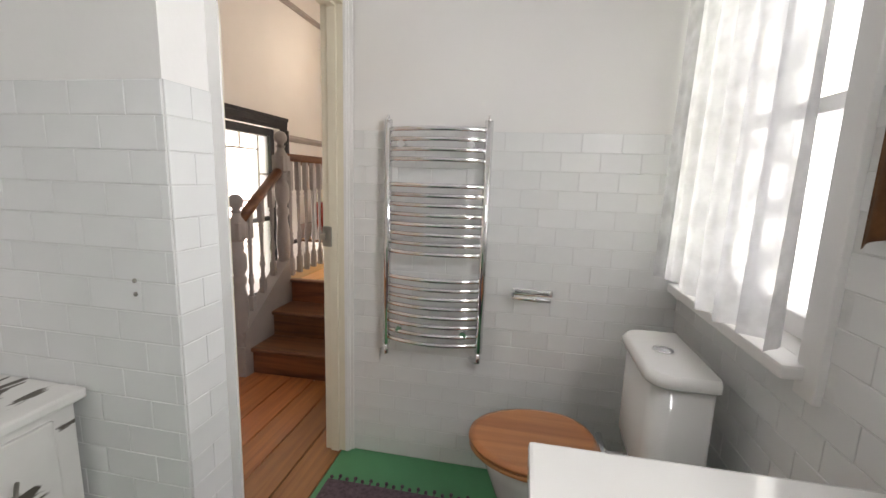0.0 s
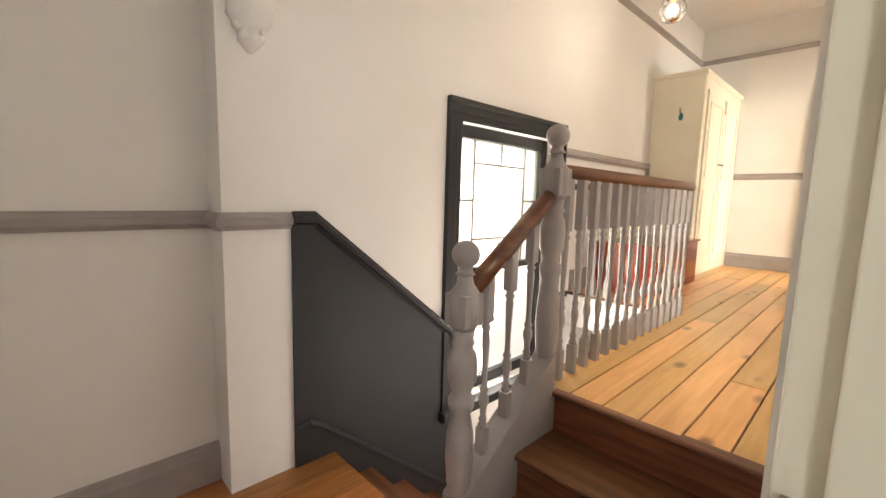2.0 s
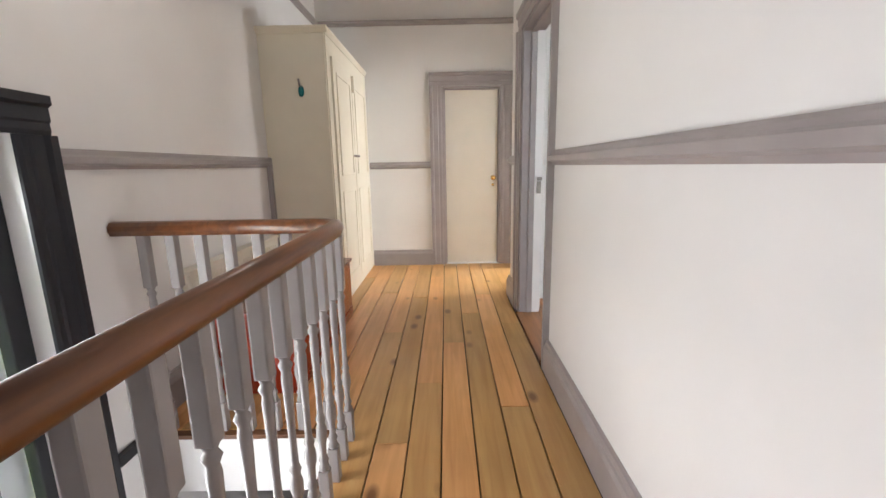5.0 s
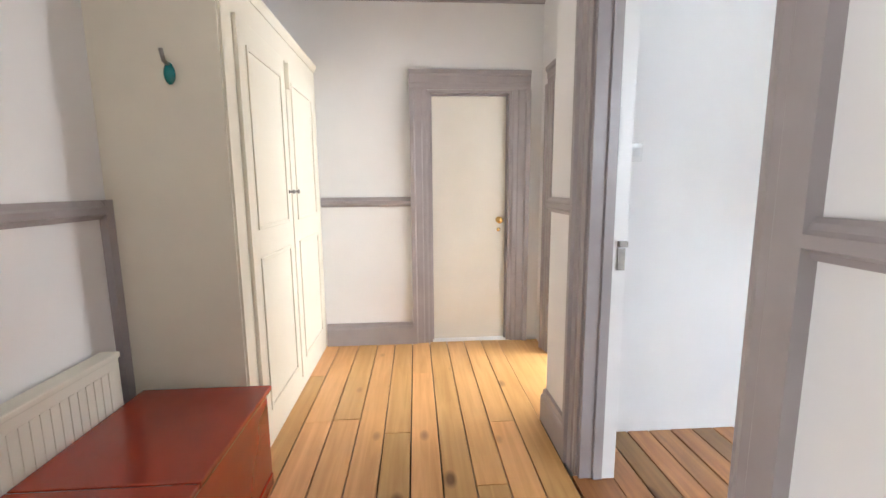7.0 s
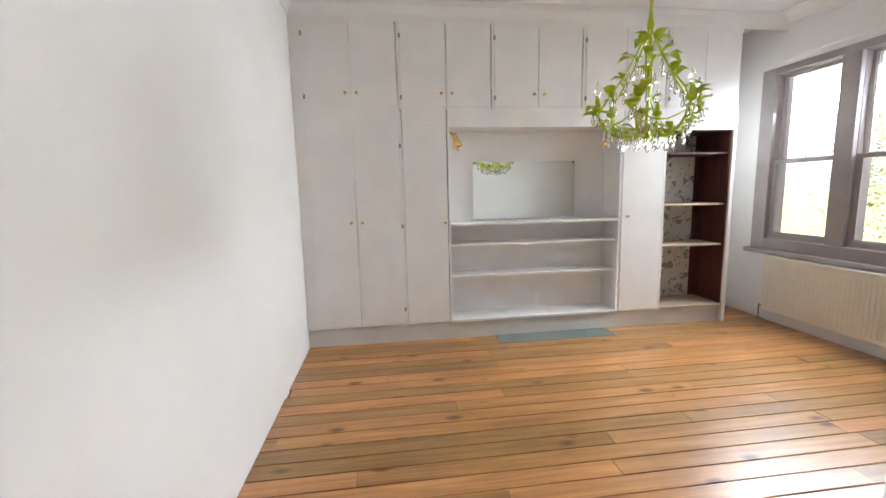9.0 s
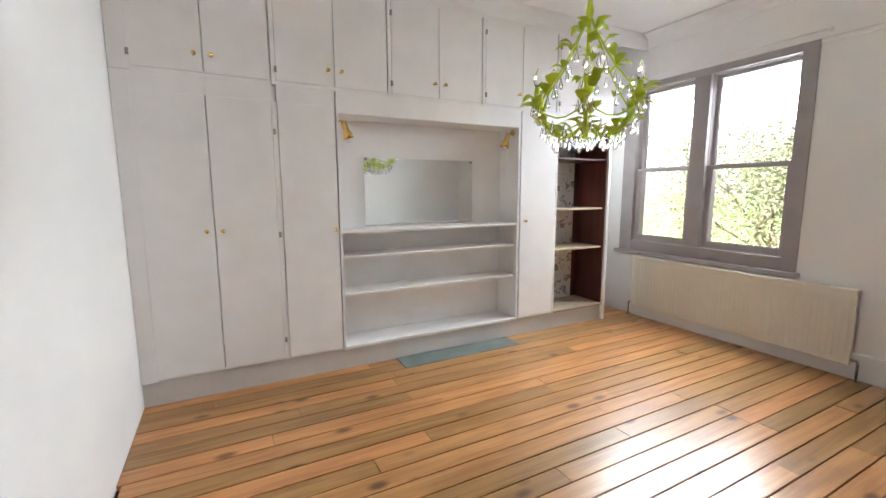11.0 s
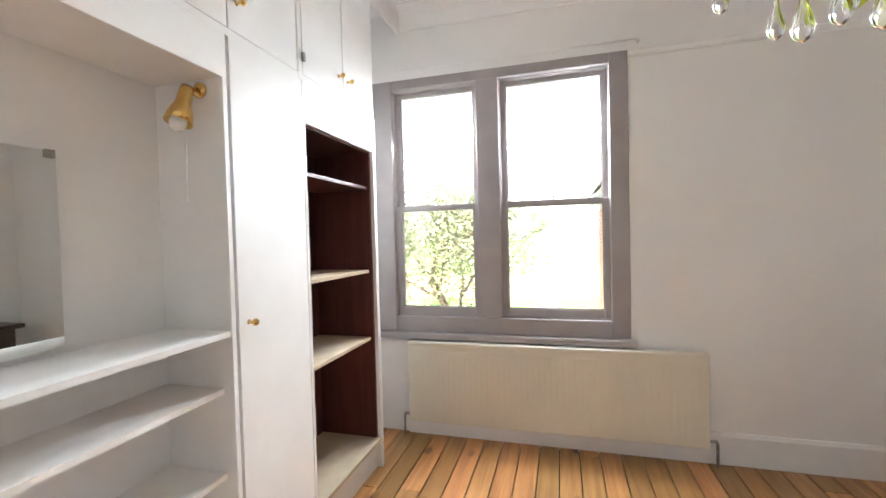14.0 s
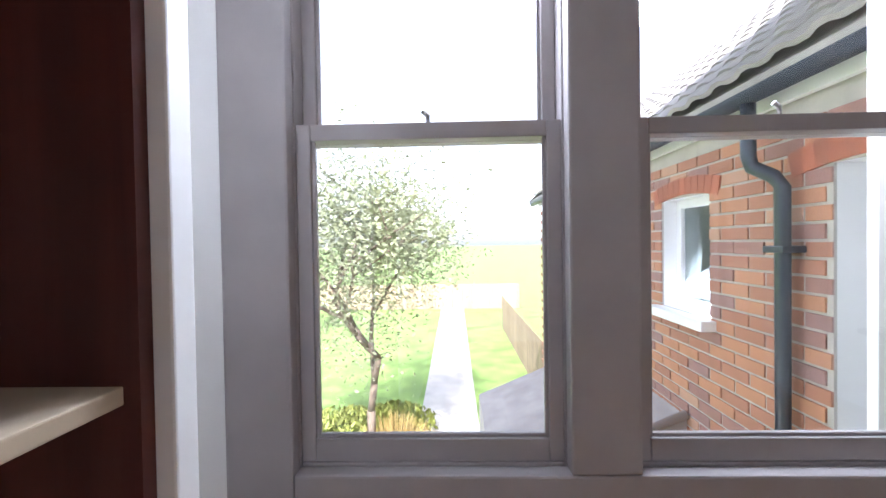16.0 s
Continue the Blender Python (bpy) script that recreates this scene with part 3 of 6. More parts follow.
def rail(pts, parent=None):
    """A moulded handrail through points."""
    sec = [(-0.032, 0.0), (-0.022, -0.022), (0.022, -0.022), (0.032, 0.0), (0.030, 0.018), (0.018, 0.032), (0, 0.036), (-0.018, 0.032), (-0.030, 0.018)]
    bm = bmesh.new()
    rings = []
    pts = [Vector(p) for p in pts]
    for i, p in enumerate(pts):
        d0 = (p - pts[i - 1]).normalized() if i else (pts[1] - p).normalized()
        d1 = (pts[i + 1] - p).normalized() if i < len(pts) - 1 else d0
        t = (d0 + d1).normalized()
        side = t.cross(Vector((0, 0, 1))).normalized()
        up = side.cross(t)
        k = 1 / max(0.5, t.dot(d1))
        rings.append([bm.verts.new(p + side * a * k + up * b) for a, b in sec])
    for a, b in zip(rings, rings[1:]):
        for i in range(len(sec)):
            f = bm.faces.new((a[i], b[i], b[(i + 1) % len(sec)], a[(i + 1) % len(sec)]))
            f.smooth = True
    bm.faces.new(rings[0])
    bm.faces.new(rings[-1][::-1])
    return part("handrail", bm, MAHOG, banister, "varnished dark wooden handrail")


RX, RT = -1.69, 1.45
newel(-1.69, 2.36, 0.0, 1.20)
newel(-1.69, 2.88, 0.30, 1.64)
rail([(RX, 2.40, 1.03), (RX, 2.84, 1.345)])
corner = [(RX + 0.0, 4.62), (RX - 0.012, 4.68), (RX - 0.05, 4.715), (RX - 0.10, 4.725)]
rail([(RX, 2.92, RT), *[(x, y, RT) for x, y in corner], (-2.625, 4.725, RT)])
bal = baluster_mesh(RT - 0.02 - U)


def put_baluster(x, y, z, me):
    ob = new("baluster", me)
    ob.location = (x, y, z)
    ob.parent = banister
    ob.matrix_parent_inverse = banister.matrix_world.inverted()


for i in range(15):
    put_baluster(RX, 2.99 + i * 0.118, U - 0.001, bal)
for i in range(7):
    put_baluster(-1.80 - i * 0.118, 4.725, U - 0.001, bal)
short = baluster_mesh(0.665)
for y in (2.48, 2.61, 2.74):
    put_baluster(RX, y, 0.30 + (y - 2.33) * 0.727 - 0.004, short)

# ---- leaded stair window ----
win = thing("window_stair", (-2.63, 3.87, 0.85), "charcoal framed leaded stair window with frosted glass", "window", kind="structure")
bm = bmesh.new()
for q in ((3.30, 3.37, -0.05, 1.81), (4.32, 4.39, -0.05, 1.81), (3.37, 4.32, 1.73, 1.81), (3.37, 4.32, -0.05, 0.03)):
    box(bm, -2.78, q[0], q[2], -2.70, q[1], q[3], 0.006)
part("window_frame", bm, DARK, win)
arch("trim_stair_window", "x", -2.63, 1, 3.30, 4.39, -0.05, 1.81, 0.13, DARK, "charcoal window architrave")
struct("trim_stair_window_sill", boxed(-2.78, 3.15, -0.12, -2.55, 4.54, -0.052, 0.012), DARK, "charcoal window sill", "sill")
lead = bmesh.new()
YL, YR, VL, VR, VM = 3.37, 4.32, 3.55, 4.14, 3.845
for y in (VL, VR):
    box(lead, -2.748, y - 0.009, 0.85, -2.732, y + 0.009, 1.73)
for z in (1.575, 1.045):
    box(lead, -2.749, VL, z - 0.009, -2.731, VR, z + 0.009)
for y0, y1 in ((YL, VL), (VR, YR)):
    box(lead, -2.749, y0, 1.311, -2.731, y1, 1.329)
for z0, z1 in ((1.575, 1.73), (0.85, 1.045)):
    box(lead, -2.7485, VM - 0.008, z0, -2.7315, VM + 0.008, z1)
part("leading", lead, STEEL, win, "dark lead cames")
part("transom", boxed(-2.775, YL, 0.805, -2.705, YR, 0.85, 0.006), DARK, win)
for y0, y1, z0, z1 in ((YL, VL, 0.85, 1.32), (YL, VL, 1.32, 1.73), (VR, YR, 0.85, 1.32), (VR, YR, 1.32, 1.73), (VL, VR, 1.045, 1.575), (VL, VM, 1.575, 1.73), (VM, VR, 1.575, 1.73), (VL, VM, 0.85, 1.045), (VM, VR, 0.85, 1.045), (YL, YR, 0.03, 0.805)):
    ob = part("pane", boxed(-2.742, y0 + 0.004, z0 + 0.004, -2.738, y1 - 0.004, z1 - 0.004), FROST, win)
    ob.visible_shadow = False
struct("trim_stair_wall_strip", boxed(-2.629, 4.53, 0.50, -2.600, 4.678, 0.545, 0.004), DARK, "charcoal painted strip on the stair wall at landing level", "trim")

# ---- doors ----
def slab_door(name, at, width, height, material, label, knob_side, knob_mat, turn, kz=1.0):
    """A flush door standing on its hinge edge at 'at', leaf along local +x, facing local -y; knobs both sides."""
    d = thing(name, (0, 0, 0), label, "door", kind="structure")
    leaf = part("leaf", boxed(0.002, -0.02, 0.006, width - 0.002, 0.02, height, 0.003), material, d)
    kx = width - 0.06 if knob_side else 0.06
    for s in (-1, 1):
        prof = [(0.026, 0.0), (0.026, 0.004), (0.010, 0.008), (0.009, 0.030), (0.022, 0.038), (0.028, 0.050), (0.024, 0.064), (0.012, 0.070), (0.002, 0.071)]
        m = pose(kx, s * 0.02, kz, 90 if s < 0 else -90)
        part("knob", lathe(bmesh.new(), prof, m, 18), knob_mat, leaf, "round metal door knob")
        part("keyhole_plate", lathe(bmesh.new(), [(0.016, 0), (0.015, 0.003), (0.006, 0.004)], pose(kx, s * 0.02, kz - 0.08, 90 if s < 0 else -90), 14), knob_mat, leaf)
    d.matrix_world = pose(*at, 0, 0, turn)
    return d


slab_door("door_end", (-1.268, 7.985, U), 0.61, 1.972, DOORM, "plain cream flush door, closed, with brass knob", True, BRASS, 0)
slab_door("door_side", (-0.24, 7.60, U), 0.74, 1.97, WHITE, "plain white flush door, standing open", True, BRASS, 8)
lining("door_lining_side", "x", -0.402, -0.248, 6.86, 7.60, U, U + 2.0, WHITE, "white door lining")
slab_door("door_bedroom", (-0.535, 5.35, U), 0.80, 2.03, WHITE, "white flush bedroom door, standing open", True, CHROME, -66)
slab_door("door_bathroom", (-0.87, 1.01, 0.0), 0.70, 2.02, WHITE, "white bathroom door standing open on the landing", True, BRASS, 168, 1.12)
arch("trim_bathroom_door", "x", -0.70, 1, 1.0, 1.765, 0, 2.06, 0.030, WHITE, "white door architrave")
lining("door_lining_bathroom", "x", -0.802, -0.698, 1.0, 1.79, 0, 2.06, CREAM, "cream door lining")
keep = thing("door_keep", (-0.575, 6.19, U + 1.0), "worn steel rim lock keep on the door lining", "door hardware")
part("plate", boxed(-0.588, 6.182, U + 0.93, -0.556, 6.1915, U + 1.02, 0.002), STEEL, keep)
part("catch", boxed(-0.588, 6.170, U + 1.025, -0.552, 6.1915, U + 1.05, 0.003), STEEL, keep)
keep2 = thing("door_keep", (-0.78, 1.76, 1.05), "worn steel keep on the bathroom door lining", "door hardware")
part("plate", boxed(-0.795, 1.745, 1.02, -0.755, 1.767, 1.11, 0.002), STEEL, keep2)
part("catch", boxed(-0.80, 1.73, 1.05, -0.775, 1.767, 1.08, 0.003), STEEL, keep2)

# ---- landing furniture ----
chest = thing("blanket_chest", (-2.33, 5.7, U), "long red varnished wooden chest against the radiator", "chest")
part("body", boxed(-2.545, 5.02, U, -2.035, 6.28, U + 0.416, 0.004), RED, chest)
part("lid", boxed(-2.545, 5.70, U + 0.418, -2.02, 6.30, U + 0.441, 0.006), RED, chest)
part("lid", boxed(-2.545, 5.01, U + 0.418, -2.02, 5.697, U + 0.441, 0.006), RED, chest)
part("plinth", boxed(-2.54, 5.03, U - 0.0005, -2.03, 6.275, U + 0.05, 0.003), RED, chest)


def radiator(name, axis, plane, out, a0, a1, z0, z1, label):
    """A panel radiator with pressed vertical flutes, top grille and valves."""
    r = thing(name, (plane, (a0 + a1) / 2, z0) if axis == "x" else ((a0 + a1) / 2, plane, z0), label, "radiator")

    def p(a, o, z):
        return (plane + out * o, a, z) if axis == "x" else (a, plane + out * o, z)

    def bx(bm, a, b, o0, o1, w0, w1, bev=0.0):
        return box(bm, *p(a, o0, w0), *p(b, o1, w1), bev)

    bm = bmesh.new()
    bx(bm, a0, a1, 0.04, 0.075, z0, z1, 0.008)
    pan = part("panel", bm, RADM, r)
    n = int((a1 - a0 - 0.06) / 0.036)
    for i in range(n):
        a = a0 + 0.03 + i * (a1 - a0 - 0.06) / n
        part("flute", bx(bmesh.new(), a, a + 0.024, 0.0745, 0.0785, z0 + 0.04, z1 - 0.05, 0.0015), RADM, pan)
    part("top_grille", bx(bmesh.new(), a0 + 0.002, a1 - 0.002, 0.012, 0.085, z1 - 0.012, z1 + 0.012, 0.006), RADM, r)
    for a in (a0 + 0.15, a1 - 0.15):
        part("bracket", bx(bmesh.new(), a, a + 0.03, 0.0, 0.042, z0 + 0.05, z1 - 0.1), RADM, r)
    for a, s in ((a0, -1), (a1, 1)):
        part("valve", tube(bmesh.new(), [p(a, 0.055, z0 + 0.04), p(a + s * 0.035, 0.055, z0 + 0.04), p(a + s * 0.04, 0.055, z0 + 0.02), p(a + s * 0.04, 0.055, U + 0.0)], 0.009), STEEL, r)
    return r


radiator("radiator_landing", "x", -2.63, 1, 5.05, 6.20, U + 0.20, U + 0.64, "cream panel radiator on the landing wall behind the red chest")

cup = thing("hall_cupboard", (-2.37, 7.2, U), "tall cream painted built-in cupboard with panelled doors", "cupboard")
part("body", boxed(-2.629, 6.34, U, -2.14, 7.896, 2.70), CREAM, cup)
bm = bmesh.new()
prism(bm, [(0, 0), (0.012, 0), (0.03, 0.03), (0.03, 0.045), (0, 0.045)], (-2.14, 6.34, 2.655), (-2.14, 7.896, 2.655))
prism(bm, [(0, 0), (0.012, 0), (0.03, 0.03), (0.03, 0.045), (0, 0.045)], (-2.629, 6.34, 2.655), (-2.11, 6.34, 2.655), out=(0, -1, 0))
part("cornice", bm, CREAM, cup)
part("face_frame", boxed(-2.139, 6.35, U + 0.001, -2.13, 7.89, 2.65), CREAM, cup)
for y0, y1, kn in ((6.45, 7.085, 1), (7.105, 7.76, 0)):
    d = part("door", boxed(-2.1295, y0, U + 0.10, -2.112, y1, 2.52, 0.003), CREAM, cup)
    for z0, z1 in ((U + 0.20, U + 0.95), (U + 1.08, 2.42)):
        bm = bmesh.new()
        for q in ((y0 + 0.08, y0 + 0.10, z0, z1), (y1 - 0.10, y1 - 0.08, z0, z1), (y0 + 0.10, y1 - 0.10, z0, z0 + 0.02), (y0 + 0.10, y1 - 0.10, z1 - 0.02, z1)):
            box(bm, -2.1115, q[0], q[2], -2.104, q[1], q[3], 0.003)
        part("panel_moulding", bm, CREAM, d)
    ky = y1 - 0.04 if kn else y0 + 0.04
    part("knob", lathe(bmesh.new(), [(0.012, 0), (0.006, 0.006), (0.006, 0.016), (0.013, 0.024), (0.011, 0.032), (0.001, 0.034)], pose(-2.112, ky, U + 1.25, 0, 90), 14), STEEL, d, "small steel knob")
part("latch_bar", boxed(-2.112, 7.075, 2.36, -2.085, 7.10, 2.50, 0.004), CREAM, cup)
hook = thing("wall_hook", (-2.33, 6.337, 2.25), "small teal green glazed hook on the cupboard side", "hook")
TEAL = mat("teal_glaze", (0.02, 0.22, 0.22), 0.2, vary=0.2, scale=30)
part("plate", lathe(bmesh.new(), [(0.002, 0), (0.024, 0.002), (0.028, 0.010), (0.018, 0.022), (0.002, 0.026)], pose(-2.33, 6.34, 2.25, 90) @ Matrix.Diagonal((0.8, 1.5, 1, 1)), 14), TEAL, hook)
part("peg", tube(bmesh.new(), [(-2.33, 6.33, 2.28), (-2.33, 6.30, 2.29), (-2.33, 6.285, 2.33)], 0.008), STEEL, hook)

# socket, pendant, hatch
sock = thing("wall_socket", (-0.70, 3.03, 0.81), "brass plated double wall socket above the skirting", "socket")
part("plate", boxed(-0.712, 2.958, 0.766, -0.7005, 3.092, 0.854, 0.003), BRASS, sock)
for y in (2.992, 3.058):
    part("switch", boxed(-0.716, y - 0.012, 0.818, -0.7125, y + 0.012, 0.838, 0.001), CERAMIC, sock)
    part("holes", boxed(-0.7128, y - 0.014, 0.78, -0.7121, y + 0.014, 0.798), GAP, sock)
pend = thing("pendant_lamp", (-1.9, 4.6, 2.7), "glass globe pendant lamp with white flex", "lamp")
part("ceiling_rose", lathe(bmesh.new(), [(0.002, -0.03), (0.03, -0.028), (0.05, -0.01), (0.052, 0.0)], pose(-1.9, 4.6, CEIL), 18), WHITE, pend)
part("flex", tube(bmesh.new(), [(-1.9, 4.6, CEIL - 0.02), (-1.9, 4.6, 2.83)], 0.004, 6), WHITE, pend)
part("bulb_holder", lathe(bmesh.new(), [(0.02, 0), (0.022, 0.06), (0.010, 0.08)], pose(-1.9, 4.6, 2.76), 14), BRASS, pend)
ob = part("globe", lathe(bmesh.new(), [(0.03, 0.10), (0.06, 0.06), (0.085, 0.0), (0.08, -0.05), (0.05, -0.085), (0.004, -0.1)], pose(-1.9, 4.6, 2.67), 20), CLEAR, pend, "clear glass globe")
ob.visible_shadow = False
hatch = thing("loft_hatch", (-1.5, 7.0, CEIL), "white loft hatch in the landing ceiling", "hatch", kind="structure")
part("frame", boxed(-1.95, 6.6, CEIL - 0.03, -1.15, 7.3, CEIL - 0.001, 0.006), WHITE, hatch)
part("panel", boxed(-1.88, 6.67, CEIL - 0.045, -1.22, 7.23, CEIL - 0.031, 0.004), WHITE, hatch)
sw = thing("light_switch", (-0.365, 6.529, 1.95), "white plastic light switch on the bedroom wall", "switch")
part("plate", boxed(-0.405, 6.518, 1.92, -0.325, 6.529, 2.005, 0.003), CERAMIC, sw)
part("rocker", boxed(-0.39, 6.513, 1.945, -0.34, 6.5175, 1.985, 0.002), GROUT, sw)
corb = thing("plaster_corbel", (-2.62, 2.03, 1.92), "white ornate plaster corbel under the landing arch", "corbel")
bm = lathe(bmesh.new(), [(0.01, -0.16), (0.05, -0.12), (0.04, -0.08), (0.09, -0.03), (0.085, 0.02), (0.12, 0.08), (0.13, 0.14)], pose(-2.63, 2.03, 2.06), 24)
rnd = random.Random(4)
for k in range(26):
    t, z = rnd.uniform(-1.5, 1.5), rnd.uniform(-0.12, 0.12)
    r = 0.07 + z * 0.25
    bmesh.ops.create_icosphere(bm, subdivisions=1, radius=rnd.uniform(0.012, 0.026), matrix=pose(-2.63 + r * math.cos(t), 2.03 + r * math.sin(t), 2.06 + z))
part("scrollwork", bm, CEILM, corb, smooth=True)

# ---- bedroom: fitted wall of cabinets ----
FX = 2.785         # front of the cabinets
GRP = "fitted cabinets along the bedroom wall"


def small_knob(y, z, parent, out=-1):
    part("knob", lathe(bmesh.new(), [(0.009, 0), (0.005, 0.004), (0.005, 0.014), (0.012, 0.022), (0.013, 0.028), (0.009, 0.034), (0.001, 0.035)], pose(FX - 0.0, y, z, 0, -90), 12), BRASS, parent, "small brass knob")


def hinge_pair(y, zs, parent):
    for z in zs:
        part("hinge", boxed(FX - 0.012, y - 0.008, z - 0.018, FX - 0.001, y + 0.008, z + 0.018, 0.002), STEEL, parent, "small steel hinge")


def carcass(unit, y0, y1, z0, z1, x1=3.296, material=None, back=True):
    m = material or WHITE
    part("side", boxed(FX + 0.02, y0, z0, x1, y0 + 0.018, z1), m, unit)
    part("side", boxed(FX + 0.02, y1 - 0.018, z0, x1, y1, z1), m, unit)
    part("top", boxed(FX + 0.02, y0 + 0.018, z1 - 0.018, x1, y1 - 0.018, z1), m, unit)
    part("bottom", boxed(FX + 0.02, y0 + 0.018, z0, x1, y1 - 0.018, z0 + 0.018), m, unit)
    if back:
        part("back", boxed(x1 - 0.012, y0 + 0.018, z0 + 0.018, x1, y1 - 0.018, z1 - 0.018), m, unit)


def doors(unit, y0, y1, z0, z1, knob_z, pair=True):
    """Flush doors in front of a carcass, with knobs where they meet."""
    mid = (y0 + y1) / 2
    for a, b, k in ((y0, mid - 0.0015, mid - 0.045), (mid + 0.0015, y1, mid + 0.045)) if pair else ((y0, y1, y1 - 0.035),):
        d = part("door", boxed(FX, a + 0.001, z0, FX + 0.019, b - 0.001, z1, 0.002), WHITE, unit)
        small_knob(k, knob_z, d)


edges = [6.46, 5.69, 4.90, 4.09, 3.30, 2.572]
for y1, y0 in zip(edges, edges[1:]):
    u = thing("overhead_cabinet", (3.0, (y0 + y1) / 2, 2.57), "white painted overhead cabinet with a pair of flush doors", "cabinet", GRP)
    carcass(u, y0 + 0.001, y1 - 0.001, 2.545, 3.25)
    doors(u, y0 + 0.012, y1 - 0.028, 2.57, 3.22, 2.67)
    part("stile", boxed(FX + 0.002, y1 - 0.0275, 2.546, FX + 0.0195, y1 - 0.001, 3.249), WHITE, u)
    part("bottom_rail", boxed(FX + 0.002, y0 + 0.001, 2.5435, FX + 0.0195, y1 - 0.028, 2.569), WHITE, u)
    part("top_rail", boxed(FX + 0.002, y0 + 0.001, 3.2205, FX + 0.0195, y1 - 0.028, 3.25), WHITE, u)
    hinge_pair(y1 - 0.026, (2.64, 3.12), u)
BACKX = 3.296
u = thing("wardrobe", (3.0, 6.08, U), "white painted fitted wardrobe with a pair of tall flush doors", "wardrobe", GRP)
carcass(u, 5.671, 6.526, 0.70, 2.54)
part("filler", boxed(FX + 0.002, 6.4595, 2.545, FX + 0.0195, 6.527, 3.25), WHITE, u)
doors(u, 5.70, 6.44, 0.715, 2.44, 1.62)
part("stile", boxed(FX + 0.002, 6.4405, 0.70, FX + 0.0195, 6.527, 2.543), WHITE, u)
part("rail", boxed(FX + 0.002, 5.69, 2.4405, FX + 0.0195, 6.44, 2.543), WHITE, u)
part("stile", boxed(FX + 0.002, 5.6685, 0.70, FX + 0.0195, 5.6995, 2.44), WHITE, u)
hinge_pair(5.688, (0.85, 1.58, 2.25), u)
for y0, y1, lab in ((5.29, 5.668, "narrow white fitted cupboard with one flush door"), (3.285, 3.69, "narrow white fitted cupboard with one flush door")):
    u = thing("side_cupboard", (3.0, (y0 + y1) / 2, U), lab, "cupboard", GRP)
    carcass(u, y0 + 0.002, y1 - 0.002, 0.70, 2.54)
    d = part("door", boxed(FX, y0 + 0.004, 0.715, FX + 0.019, y1 - 0.004, 2.44 if y0 > 4 else 2.543, 0.002), WHITE, u)
    small_knob(y0 + 0.03 if y0 > 4 else y1 - 0.05, 1.60, d)
    if y0 > 4:
        part("rail", boxed(FX + 0.002, y0 + 0.004, 2.4405, FX + 0.0195, y1 - 0.004, 2.543), WHITE, u)

# mirror alcove with shelves
u = thing("alcove_shelving", (3.0, 4.49, U), "white painted alcove with three shelves below a mirror", "shelves", GRP)
AX = 3.06
part("back", boxed(AX, 3.70, 0.715, AX + 0.015, 5.285, 2.54), WHITE, u)
part("header", boxed(FX, 3.70, 2.40, AX, 5.285, 2.543, 0.003), WHITE, u)
part("side", boxed(FX + 0.0005, 5.268, 0.70, AX, 5.285, 2.40), WHITE, u)
part("side", boxed(FX + 0.0005, 3.70, 0.70, AX, 3.717, 2.40), WHITE, u)
part("bottom_shelf", boxed(FX - 0.004, 3.718, 0.70, AX, 5.267, 0.722, 0.003), WHITE, u)
for z, inset in ((1.115, 0.02), (1.395, 0.02), (1.585, -0.015)):
    bm = bmesh.new()
    v = [(FX + inset, 5.266), (AX - 0.001, 5.266), (AX - 0.001, 3.719), (FX + inset + 0.02, 3.719)]
    a = [bm.verts.new((x, y, z - 0.018)) for x, y in v]
    b = [bm.verts.new((x, y, z)) for x, y in v]
    bm.faces.new(a), bm.faces.new(b[::-1])
    for i in range(4):
        bm.faces.new((a[i], a[(i + 1) % 4], b[(i + 1) % 4], b[i]))
    bmesh.ops.recalc_face_normals(bm, faces=bm.faces)
    part("shelf", bm, WHITE, u)
mir = thing("wall_mirror", (3.05, 4.52, 1.86), "frameless rectangular mirror with corner clips", "mirror")
part("glass", boxed(3.042, 4.03, 1.60, 3.0595, 5.02, 2.125, 0.001), MIRROR, mir)
for y, z in ((4.045, 2.115), (5.005, 2.115)):
    part("clip", boxed(3.038, y - 0.012, z - 0.01, 3.0415, y + 0.012, z + 0.012), STEEL, mir)


def sconce(y, s, lab):
    """A small brass spot on a short arm, shade hanging down."""
    c = thing("wall_spotlight", (2.9, y, 2.36), lab, "lamp", "brass spotlights in the alcove")
    part("back_plate", lathe(bmesh.new(), [(0.025, 0), (0.025, 0.008), (0.012, 0.014)], pose(2.87, y + s * 0.03, 2.365, 90 * s), 14), BRASS, c)
    part("arm", tube(bmesh.new(), [(2.87, y + s * 0.02, 2.365), (2.87, y - s * 0.01, 2.36), (2.87, y - s * 0.02, 2.34)], 0.007), BRASS, c)
    m = pose(2.87, y - s * 0.02, 2.36) @ pose(0, 0, 0, -18 * s, 0, 0)
    part("shade", lathe(bmesh.new(), [(0.018, 0.0), (0.021, -0.02), (0.022, -0.06), (0.034, -0.09), (0.040, -0.125), (0.037, -0.125), (0.03, -0.09)], m, 18), BRASS, c)
    part("bulb", lathe(bmesh.new(), [(0.012, -0.09), (0.024, -0.115), (0.026, -0.13), (0.018, -0.148), (0.002, -0.155)], m, 14), CERAMIC, c)


sconce(5.235, 1, "brass cone spotlight at the alcove side")
sconce(3.75, -1, "tarnished brass spotlight at the alcove side")

cord = thing("lamp_cord", (2.89, 3.77, 2.0), "thin white cord hanging below the spotlight", "cord")
part("strand", tube(bmesh.new(), [(2.885, 3.768, 2.235), (2.887, 3.768, 2.12), (2.89, 3.768, 2.005)], 0.0022, 6), WHITE, cord)

